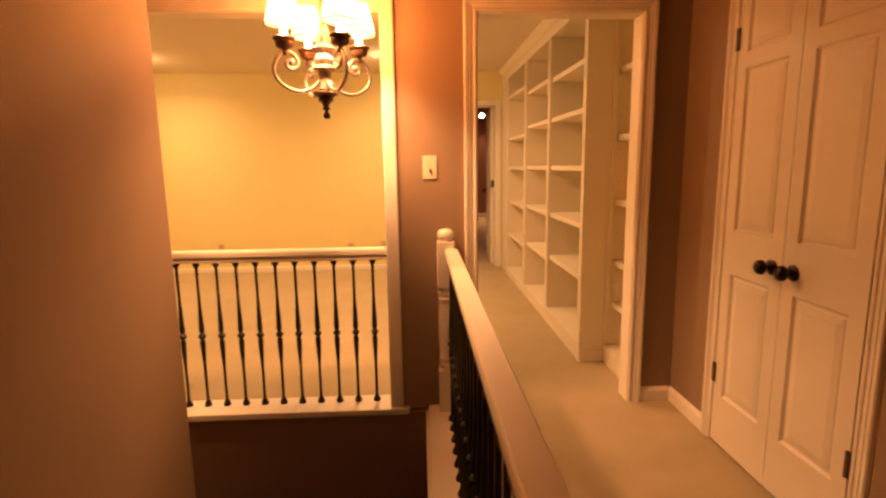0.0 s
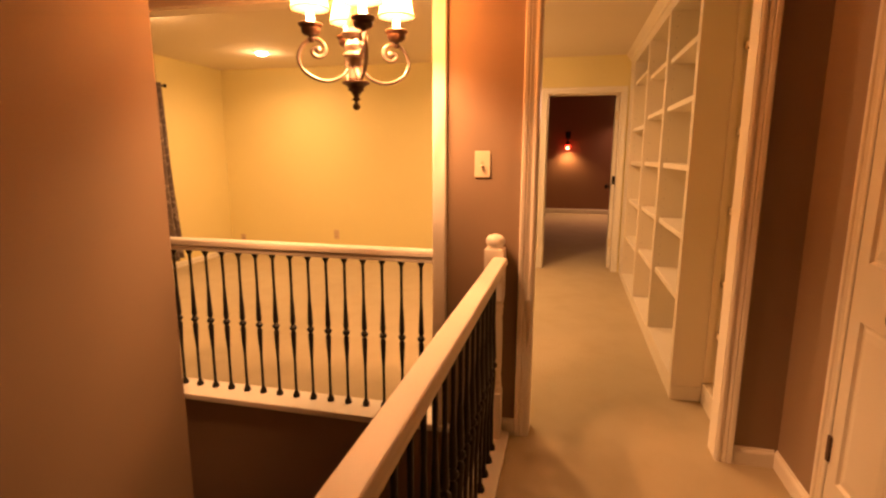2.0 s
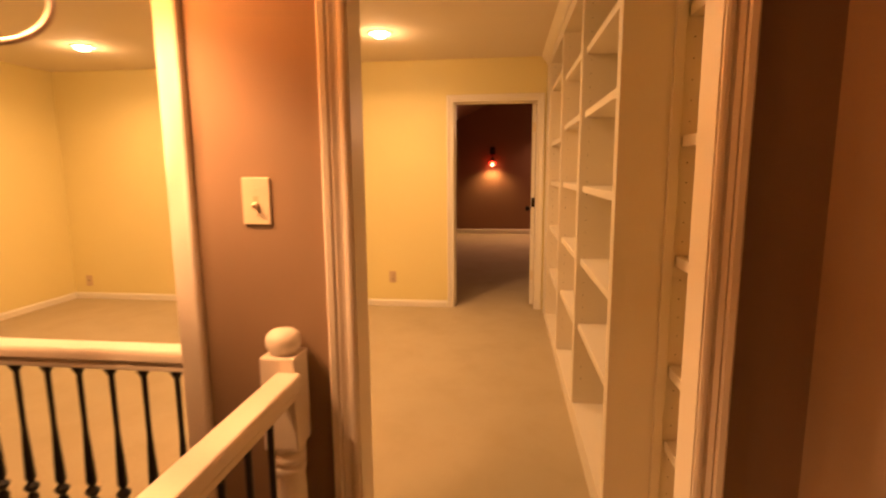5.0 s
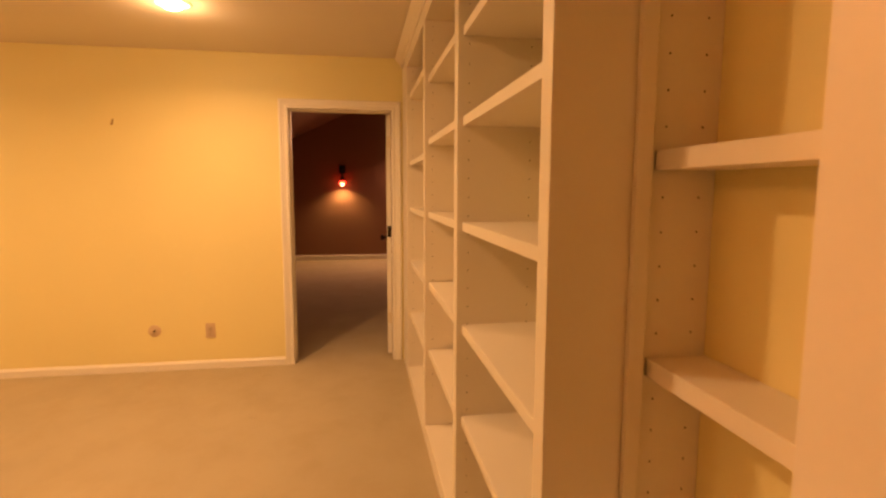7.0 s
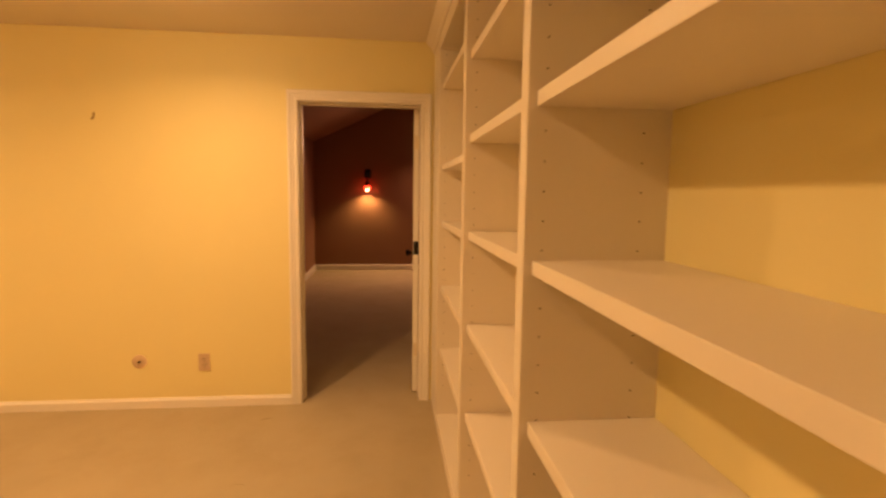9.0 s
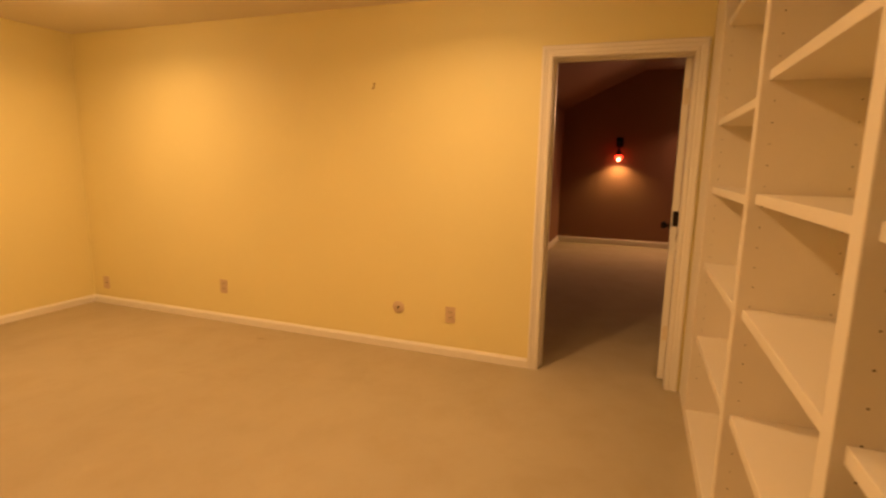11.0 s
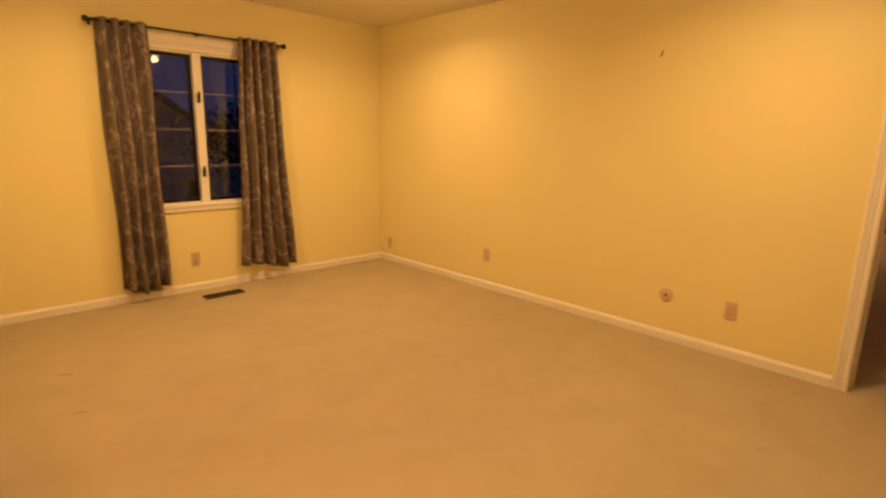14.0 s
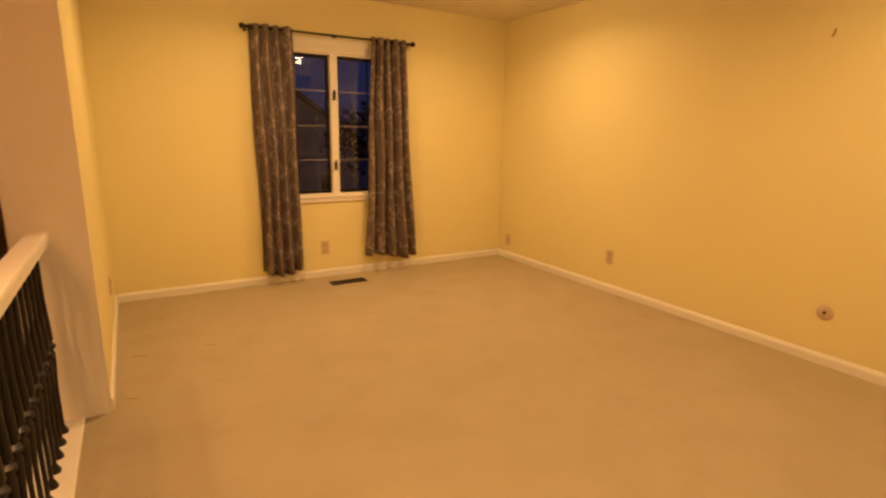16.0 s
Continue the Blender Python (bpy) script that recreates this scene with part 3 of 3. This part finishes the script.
# far room door, standing open against the far side
FW = FX1 - FX0 - 0.006
d = thing("open_door", "cream panelled interior door standing open into the dim room", "door", at=pose(FX1 - 0.020, NB + 0.012, 0.012, 0, 0, 86.8))
c = FW / 2
cells = [(0.11, c - 0.04, 0.22, 0.78), (c + 0.04, FW - 0.11, 0.22, 0.78), (0.11, c - 0.04, 0.96, 1.56), (c + 0.04, FW - 0.11, 0.96, 1.56), (0.11, c - 0.04, 1.65, 1.86), (c + 0.04, FW - 0.11, 1.65, 1.86)]
part("leaf", leaf_mesh(FW, FTOP - 0.018, 0.035, cells), WHITE, d)
knob(d, pose(FW - 0.06, 0.0175, 0.90, -90))
knob(d, pose(FW - 0.06, -0.0175, 0.90, 90))
for z, mt, lb in ((0.30, PLATE, "painted butt hinge"), (1.012, BRONZE, "dark butt hinge"), (1.722, PLATE, "painted butt hinge")):
    part("hinge", boxes((-0.006, -0.022, z - 0.045, 0.001, 0.012, z + 0.045), bevel=0.001), mt, d, lb)

# ---- built-in shelves ----
bc = thing("built_in_bookcase", "cream painted built-in bookcase with three empty bays and adjustable shelves", "bookcase", at=pose(1.028, 3.768, 0))
BL, BD, SW = NF - 3.768 - 0.001, 0.335, 0.055
SET = 0.020
DIV = [0.0, 0.887, 1.785, 2.785]
BTOP = 2.20
for k, y in enumerate(DIV):
    part("divider", boxes((0.0, y, 0.0, BD, y + SW, CEIL - 0.005), bevel=0.003), SHELF, bc)
part("base_trim", boxes((0.004, -0.009, 0.001, 0.152, -0.0005, 0.080), bevel=0.003), SHELF, bc)
part("end_filler", boxes((0.004, DIV[3] + SW, 0, 0.03, BL, CEIL - 0.005)), SHELF, bc)
part("back_panel", boxes((BD - 0.012, SW, 0.05, BD, DIV[3], CEIL - 0.006)), YELLOW, bc, "yellow painted back")
TOPS = [[0.548, 0.888, 1.253, 1.612, 1.908], [0.517, 0.882, 1.25, 1.62, 1.93], [0.478, 0.858, 1.238, 1.56, 2.013]]
FLOORS = [0.115, 0.092, 0.07]
for k in range(3):
    y0, y1 = DIV[k] + SW, DIV[k + 1]
    part("plinth", boxes((0.002, y0, 0, 0.022, y1, FLOORS[k] - 0.022)), SHELF, bc)
    part("bottom_shelf", boxes((0.001, y0, FLOORS[k] - 0.022, BD - 0.012, y1, FLOORS[k]), bevel=0.002), SHELF, bc)
    part("top_rail", boxes((0.002, y0, BTOP, 0.022, y1, CEIL - 0.006)), SHELF, bc)
    part("top_panel", boxes((0.022, y0, BTOP, BD - 0.012, y1, BTOP + 0.02)), SHELF, bc)
    for z in TOPS[k]:
        part("shelf", boxes((SET, y0 + 0.001, z - 0.032, BD - 0.013, y1 - 0.001, z), bevel=0.002), SHELF, bc)
bm = bmesh.new()
prof = [(0.0, -0.075), (-0.008, -0.07), (-0.012, -0.05), (-0.03, -0.03), (-0.045, -0.012), (-0.05, -0.004), (0.0, -0.004)]
ends = [[bm.verts.new((x - 0.0005, y, CEIL + z)) for x, z in prof] for y in (0.0, BL)]
for k in range(len(prof)):
    bm.faces.new((ends[0][k], ends[0][(k + 1) % 7], ends[1][(k + 1) % 7], ends[1][k]))
bm.faces.new(ends[0]), bm.faces.new(ends[1][::-1])
part("crown_moulding", bm, SHELF, bc)


def pegs(parent, xs, y, out, z0, z1, step=0.064):
    """Rows of small flat dark discs for peg holes on a divider's face."""
    bm = bmesh.new()
    z = z0
    while z < z1:
        for x in xs:
            ring = [bm.verts.new((x + 0.0023 * math.cos(a * math.pi / 4), y + out * 0.0006, z + 0.0023 * math.sin(a * math.pi / 4))) for a in range(8)]
            bm.faces.new(ring)
        z += step
    return tagged(part("peg_disc_strip", bm, PEG, parent, "rows of flat dark discs for shaded shelf peg holes"), kind="stuff")


for k in range(3):
    pegs(bc, (0.041, 0.259), DIV[k + 1], -1, 0.25, 2.2)
    pegs(bc, (0.041, 0.259), DIV[k] + SW, 1, 0.25, 2.2)

ns = thing("niche_shelves", "shallow cream painted niche shelves beside the doorway, empty", "bookcase", at=pose(1.185, WN, 0))
NL = 3.767 - WN
part("plinth", boxes((0.0, 0.002, 0, 0.02, NL, 0.112), bevel=0.002), SHELF, ns)
part("bottom_shelf", boxes((0.02, 0.002, 0.09, 0.165, NL, 0.112)), SHELF, ns)
part("end_panel", boxes((0.04, 0.001, 0.112, 0.165, 0.019, CEIL - 0.005), bevel=0.002), SHELF, ns)
part("back_panel", boxes((0.165, 0.019, 0.112, 0.185, NL, CEIL - 0.005)), YELLOW, ns, "yellow painted back of the niche")
for z in (0.40, 0.67, 1.05, 1.437, 1.83):
    part("shelf", boxes((0.042, 0.02, z - 0.035, 0.165, NL - 0.001, z), bevel=0.002), SHELF, ns)
part("side_stile", boxes((0.0, NL - 0.014, 0.112, 0.032, NL, CEIL - 0.006), bevel=0.003), SHELF, ns)
pegs(ns, (0.061, 0.133), NL - 0.0005, -1, 0.2, 2.2)

DENTS = [(0.035, 5.985, -0.2), (-1.85, 6.01, 0.3), (-1.835, 6.71, 0.2), (-2.75, 3.943, 1.0), (-2.24, 3.933, 0.9), (-2.766, 3.567, 1.2), (-2.243, 3.52, 1.0), (0.005, 6.716, 0.3)]
# ---- railings ----

def baluster_mesh(height):
    bm = bmesh.new()
    r = 0.0078
    h = height
    mid = 0.497 * h
    rows = [(0.019, 0.0), (0.019, 0.012), (0.012, 0.028), (0.008, 0.034), (r, 0.036)]
    rows += [(r * 0.95, mid * 0.55), (0.0125, mid - 0.09), (0.0150, mid - 0.03), (0.009, mid - 0.018), (0.012, mid - 0.014), (0.0195, mid - 0.005), (0.020, mid + 0.004), (0.012, mid + 0.013), (0.009, mid + 0.017), (0.0150, mid + 0.03), (0.0125, mid + 0.09), (r * 0.95, mid * 1.5)]
    rows += [(r, h - 0.036), (0.008, h - 0.03), (0.011, h - 0.026), (0.018, h - 0.01), (0.018, h)]
    lathe(bm, rows, 8)
    bmesh.ops.recalc_face_normals(bm, faces=bm.faces[:])
    me = bpy.data.meshes.new("baluster")
    bm.to_mesh(me)
    bm.free()
    me.materials.append(IRON)
    return me


def rail_profile(bm, axis, a0, a1, mid, top, w, t):
    """A moulded handrail along x (axis 0) or y (axis 1)."""
    h = w / 2
    side = [(0.74, -t), (0.78, -t + 0.003), (0.78, -t + 0.014), (0.70, -t + 0.017), (0.70, -t + 0.022), (0.93, -t + 0.026), (1.0, -t * 0.48), (1.0, -0.014), (0.97, -0.008), (0.90, -0.003), (0.80, -0.0006)]
    prof = [(-h * u, v) for u, v in side] + [(0, 0)] + [(h * u, v) for u, v in side[::-1]]
    ends = [[bm.verts.new((a, mid + u, top + v) if axis == 0 else (mid + u, a, top + v)) for u, v in prof] for a in (a0, a1)]
    n = len(prof)
    for k in range(n):
        bm.faces.new((ends[0][k], ends[0][(k + 1) % n], ends[1][(k + 1) % n], ends[1][k]))
    bm.faces.new(ends[0]), bm.faces.new(ends[1][::-1])
    return bm


RY = 3.282
rl = thing("stair_opening_railing", "cream handrail on slim black iron balusters in the opening", "railing")
part("handrail", rail_profile(bmesh.new(), 0, OX0 + 0.001, OX1 - 0.001, RY, 0.854, 0.078, 0.060), WHITE, rl, "cream painted moulded handrail")
me = baluster_mesh(0.7835)
for k in range(19):
    b = new("baluster", me)
    b.matrix_local = pose(-0.233 - k * 0.1004, RY, 0.0115)
    b.parent = rl

lr = thing("landing_railing", "cream handrail with black iron balusters and newel along the landing", "railing")
RX = 0.172
part("handrail", rail_profile(bmesh.new(), 1, 0.98, 3.105, RX, 0.868, 0.066, 0.056), WHITE, lr, "cream painted rounded handrail")
me = baluster_mesh(0.798)
for k in range(21):
    b = new("baluster", me)
    b.matrix_local = pose(RX - 0.01, 3.02 - k * 0.1, 0.0155)
    b.parent = lr
NX, NY, NH = 0.145, 3.147, 0.043
nw = new("newel_post")
nw.parent = lr
tagged(nw, "cream painted turned newel post with ball cap")
part("base_block", boxes((NX - NH, NY - NH, 0.0155, NX + NH, NY + NH, 0.236), bevel=0.003), WHITE, nw)
bm = lathe(bmesh.new(), [(0.0425, 0.234), (0.0425, 0.244), (0.037, 0.249), (0.042, 0.257), (0.042, 0.274), (0.036, 0.281), (0.041, 0.288), (0.041, 0.300), (0.037, 0.308), (0.0395, 0.345), (0.041, 0.450), (0.0395, 0.555), (0.037, 0.596), (0.041, 0.604), (0.041, 0.616), (0.036, 0.623), (0.042, 0.630), (0.042, 0.646), (0.037, 0.654), (0.0425, 0.660), (0.0425, 0.672)], 24, (NX, NY, 0))
part("turned_shaft", bm, WHITE, nw)
part("top_block", boxes((NX - NH, NY - NH, 0.670, NX + NH, NY + NH, 0.902), bevel=0.006), WHITE, nw)
bm = lathe(bmesh.new(), [(0.034, 0.900), (0.031, 0.906), (0.033, 0.911), (0.039, 0.916), (0.0415, 0.926), (0.0415, 0.938), (0.038, 0.948), (0.028, 0.957), (0.014, 0.961), (0.003, 0.962)], 24, (NX, NY, 0))
part("ball_cap", bm, WHITE, nw)

# ---- chandelier ----
ch = thing("chandelier", "four-arm scrolled chandelier with lit fabric shades above the stairs", "chandelier", at=pose(CHAND[0], CHAND[1], 0))
part("finial", lathe(bmesh.new(), [(0.003, 1.468), (0.008, 1.470), (0.0135, 1.476), (0.0145, 1.483), (0.011, 1.490), (0.007, 1.494), (0.007, 1.502), (0.015, 1.506), (0.016, 1.511), (0.011, 1.515), (0.012, 1.522), (0.019, 1.532), (0.024, 1.538), (0.031, 1.540), (0.031, 1.545), (0.028, 1.548), (0.034, 1.556), (0.043, 1.562), (0.051, 1.564), (0.051, 1.571), (0.044, 1.575), (0.020, 1.579)], 20), DARKWOOD, ch, "dark turned bronze finial")
part("column", lathe(bmesh.new(), [(0.024, 1.5770), (0.030, 1.5840), (0.027, 1.5970), (0.022, 1.6318), (0.026, 1.6492), (0.028, 1.6562)], 20), PEWTER, ch, "brushed metal column")
part("collar", lathe(bmesh.new(), [(0.028, 1.6553), (0.042, 1.6596), (0.046, 1.6666), (0.044, 1.6736), (0.034, 1.6779), (0.034, 1.6840), (0.040, 1.6910), (0.041, 1.7014), (0.034, 1.7101), (0.030, 1.7258), (0.044, 1.7327), (0.050, 1.7432), (0.040, 1.7519), (0.026, 1.7623)], 20), PEWTER, ch)
part("rod", lathe(bmesh.new(), [(0.026, 1.761), (0.03, 1.775), (0.018, 1.83), (0.011, 1.86), (0.010, 2.05), (0.018, 2.07), (0.010, 2.09), (0.006, 2.1), (0.006, CEIL - 0.03)], 14), PEWTER, ch)
part("canopy", lathe(bmesh.new(), [(0.01, CEIL - 0.05), (0.03, CEIL - 0.042), (0.058, CEIL - 0.018), (0.062, CEIL - 0.002)], 24), PEWTER, ch)
for k in range(4):
    ang = radians(33 + 90 * k)
    arm = new("arm")
    arm.parent = ch
    arm.matrix_local = pose(0, 0, 0, 0, 0, math.degrees(ang))
    keys = [(0.026, 1.632), (0.05, 1.602), (0.085, 1.582), (0.125, 1.579), (0.165, 1.595), (0.195, 1.625), (0.208, 1.665), (0.198, 1.706), (0.175, 1.737), (0.150, 1.748), (0.126, 1.740), (0.110, 1.718), (0.112, 1.692), (0.130, 1.676), (0.150, 1.681), (0.157, 1.698), (0.146, 1.709), (0.135, 1.703)]
    keys = [(x, 1.571 + (z - 1.579) * 0.86) for x, z in keys]
    pts, rad = [], []
    for i in range(len(keys) - 1):
        p0, p1, p2, p3 = (Vector(keys[max(0, min(len(keys) - 1, j))]) for j in (i - 1, i, i + 1, i + 2))
        for q in range(3):
            f = q / 3
            p = 0.5 * (2 * p1 + (p2 - p0) * f + (2 * p0 - 5 * p1 + 4 * p2 - p3) * f * f + (3 * p1 - p0 - 3 * p2 + p3) * f ** 3)
            pts.append((p.x, 0, p.y))
            rad.append(0.0066 + 0.0022 * i / len(keys))
    bm = tube(bmesh.new(), pts, rad, 8)
    bmesh.ops.create_uvsphere(bm, u_segments=12, v_segments=8, radius=0.0135, matrix=pose(pts[-1][0], 0, pts[-1][2]))
    part("scroll", bm, PEWTER, arm, "scrolled brushed metal arm")
    part("drip_cup", lathe(bmesh.new(), [(0.006, 1.748), (0.012, 1.753), (0.013, 1.760), (0.008, 1.766), (0.012, 1.770), (0.026, 1.774), (0.033, 1.781), (0.034, 1.787), (0.035, 1.789), (0.035, 1.795), (0.034, 1.797), (0.040, 1.802), (0.044, 1.807), (0.0435, 1.812), (0.039, 1.814), (0.014, 1.813)], 24, (0.16, 0, -0.045)), DARKWOOD, arm, "dark turned bronze drip cup")
    part("candle_sleeve", lathe(bmesh.new(), [(0.0135, 1.812), (0.0135, 1.846), (0.010, 1.848)], 14, (0.16, 0, -0.045)), CANDLE, arm, "glowing ivory candle sleeve")
    bm = bmesh.new()
    outer = [(0.069, 1.815), (0.042, 1.938)]
    n = 28
    rings = [[bm.verts.new((0.16 + r * math.cos(2 * math.pi * i / n), r * math.sin(2 * math.pi * i / n), z)) for i in range(n)] for r, z in (*outer, (0.0405, 1.938), (0.0675, 1.815))]
    for a, b in zip(rings, rings[1:] + rings[:1]):
        for i in range(n):
            bm.faces.new((a[i], a[(i + 1) % n], b[(i + 1) % n], b[i])).smooth = True
    sh = part("shade", bm, SHADE, arm, "lit cream fabric shade")
    bm = bmesh.new()
    tube(bm, [(0.16 + 0.0695 * math.cos(2 * math.pi * i / n), 0.0695 * math.sin(2 * math.pi * i / n), 1.816) for i in range(n + 1)], 0.0030, 6)
    part("shade_trim", bm, BRONZE, sh, "brown trim cord")

# ---- recessed lights ----
for x, y in DOWNLIGHTS:
    dl = thing("recessed_ceiling_light", "round white recessed ceiling light, lit", "ceiling light", "recessed lights in the room ceiling", at=pose(x, y, CEIL))
    bm = bmesh.new()
    n = 32
    rings = [[bm.verts.new((r * math.cos(2 * math.pi * i / n), r * math.sin(2 * math.pi * i / n), z)) for i in range(n)] for r, z in ((0.098, -0.0005), (0.096, -0.006), (0.084, -0.009), (0.074, -0.007), (0.058, -0.001))]
    for a, b in zip(rings, rings[1:]):
        for i in range(n):
            bm.faces.new((a[i], a[(i + 1) % n], b[(i + 1) % n], b[i])).smooth = True
    part("trim_ring", bm, WHITE, dl)
    part("lens", lathe(bmesh.new(), [(0.054, -0.001), (0.053, -0.010), (0.046, -0.022), (0.030, -0.030), (0.010, -0.033)], 28), LENS, dl, "glowing lamp lens")

# ---- wall plates ----
def plate(name, label, category, m, w=0.070, h=0.114, mat=PLATE):
    t = thing(name, label, category, at=m)
    part("cover_plate", boxes((-w / 2, -0.006, -h / 2, w / 2, 0, h / 2), bevel=0.003), mat, t)
    return t


def screws(t, zs):
    for z in zs:
        part("screw", lathe(bmesh.new(), [(0.0035, 0), (0.0032, 0.0012)], 10), PLATE, t, at=pose(0, -0.006, z, 90))


sw = plate("light_switch", "almond single toggle light switch beside the doorway", "light switch", pose(0.074, WF, 1.262))
part("toggle", boxes((-0.005, -0.020, -0.004, 0.005, -0.006, 0.008), bevel=0.002), PLATE, sw, at=pose(0, 0, -0.006, 25))
part("toggle_slot", boxes((-0.0065, -0.0068, -0.0125, 0.0065, -0.0062, 0.0125)), ALMOND, sw)
screws(sw, (-0.03, 0.03))


def outlet(m, mat=ALMOND):
    t = plate("wall_outlet", "tan duplex power outlet plate low on yellow wall", "outlet", m, mat=mat)
    for z in (-0.02, 0.02):
        part("socket", boxes((-0.0165, -0.0085, z - 0.014, 0.0165, -0.006, z + 0.014), bevel=0.003), mat, t)
        part("slots", boxes((-0.009, -0.0092, z - 0.002, -0.006, -0.0086, z + 0.008), (0.006, -0.0092, z - 0.002, 0.009, -0.0086, z + 0.008), (-0.002, -0.0092, z - 0.011, 0.002, -0.0086, z - 0.007)), SLOT, t)
    return t


outlet(pose(-2.398, NF, 0.296))
outlet(pose(-0.434, NF, 0.296))
outlet(pose(XW, 5.049, 0.265, 0, 0, 90))
outlet(pose(-3.3, WL, 0.30, 0, 0, 180))
jk = plate("phone_jack", "small tan phone jack plate near the room corner", "wall jack", pose(-3.745, NF, 0.195), mat=ALMOND)
part("jack_hole", boxes((-0.006, -0.0068, -0.006, 0.006, -0.0062, 0.006)), SLOT, jk)
cj = thing("cable_jack", "round tan cable plate on the yellow wall", "wall jack", at=pose(-0.828, NF, 0.307, 90))
part("cover_plate", lathe(bmesh.new(), [(0.045, 0), (0.045, 0.003), (0.040, 0.006), (0.012, 0.007)], 24), ALMOND, cj)
part("connector", lathe(bmesh.new(), [(0.008, 0.006), (0.007, 0.016), (0.003, 0.017)], 12), BRONZE, cj)
hk = thing("wall_hook", "small brass picture hook on the yellow wall", "hook", at=pose(-1.022, NF, 1.831, 0, 12, 0))
part("strap", boxes((-0.005, -0.003, -0.012, 0.005, 0, 0.022), bevel=0.001), BRASS, hk)
part("lip", tube(bmesh.new(), [(0, -0.002, -0.012), (0, -0.008, -0.02), (0, -0.014, -0.016), (0, -0.015, -0.008)], 0.003, 6), BRASS, hk)

# floor register
rg = thing("floor_register", "dark brown slotted metal floor register in the carpet", "floor vent", at=pose(-3.655, 5.157, 0.002))
part("frame", boxes((-0.055, -0.155, 0, -0.043, 0.155, 0.006), (0.043, -0.155, 0, 0.055, 0.155, 0.006), (-0.043, -0.155, 0, 0.043, -0.143, 0.006), (-0.043, 0.143, 0, 0.043, 0.155, 0.006), bevel=0.002), BLACKMETAL, rg)
part("damper", boxes((-0.043, -0.143, 0.0, 0.043, 0.143, 0.0012)), SLOT, rg)
for k in range(18):
    y = -0.132 + k * 0.0155
    part("slat", boxes((-0.043, y - 0.003, 0.0012, 0.043, y + 0.003, 0.0045)), BLACKMETAL, rg)

# scuffed tufts left in the pile by furniture feet
rnd = random.Random(5)
bm = bmesh.new()
for x, y, turn in DENTS:
    pts = [(x + (u - 0.5) * 0.075 * math.cos(turn) - 0.012 * math.sin(turn) * math.sin(3 * u), y + (u - 0.5) * 0.075 * math.sin(turn) + 0.012 * math.sin(3 * u), 0.001 + 0.002 * math.sin(math.pi * u)) for u in (k / 7 for k in range(8))]
    tube(bm, pts, [0.0009 + 0.0014 * math.sin(math.pi * k / 7) for k in range(8)], 6)
tagged(part("carpet_tufts", bm, CARPET), "scuffed tufts in the beige carpet pile", "carpet", kind="stuff")

# ---- sconce in the far room ----
sc = thing("wall_sconce", "dark metal wall sconce with a glowing red bulb housing", "wall lamp", at=pose(0.385, GY, 1.45))
part("back_plate", boxes((-0.055, -0.025, 0.20, 0.055, 0, 0.36), bevel=0.010), IRON, sc)
part("arm", tube(bmesh.new(), [(0, -0.02, 0.27), (0, -0.08, 0.28), (0, -0.12, 0.25), (0, -0.13, 0.14)], 0.014, 8), IRON, sc)
part("socket_cup", lathe(bmesh.new(), [(0.012, 0.15), (0.03, 0.14), (0.038, 0.10), (0.034, 0.06)], 16, (0, -0.13, 0)), IRON, sc)
part("glass_shade", lathe(bmesh.new(), [(0.03, 0.062), (0.05, 0.045), (0.058, 0.02), (0.055, 0.012)], 18, (0, -0.13, 0)), RED, sc, "glowing red glass shade")
part("bulb", lathe(bmesh.new(), [(0.014, 0.014), (0.03, 0.0), (0.031, -0.012), (0.018, -0.026), (0.004, -0.03)], 16, (0, -0.13, 0)), BULB, sc, "glowing bulb")
pk = thing("puck_light", "small round lit lamp high on the gable wall", "wall lamp", at=pose(1.50, GY, 2.37))
part("housing", lathe(bmesh.new(), [(0.06, 0), (0.06, 0.05), (0.05, 0.12)], 20), IRON, pk, at=pose(0, 0, 0, 90))
part("lens", lathe(bmesh.new(), [(0.048, 0.12), (0.046, 0.126), (0.02, 0.13)], 20), LENS, pk, "glowing lens", at=pose(0, 0, 0, 90))
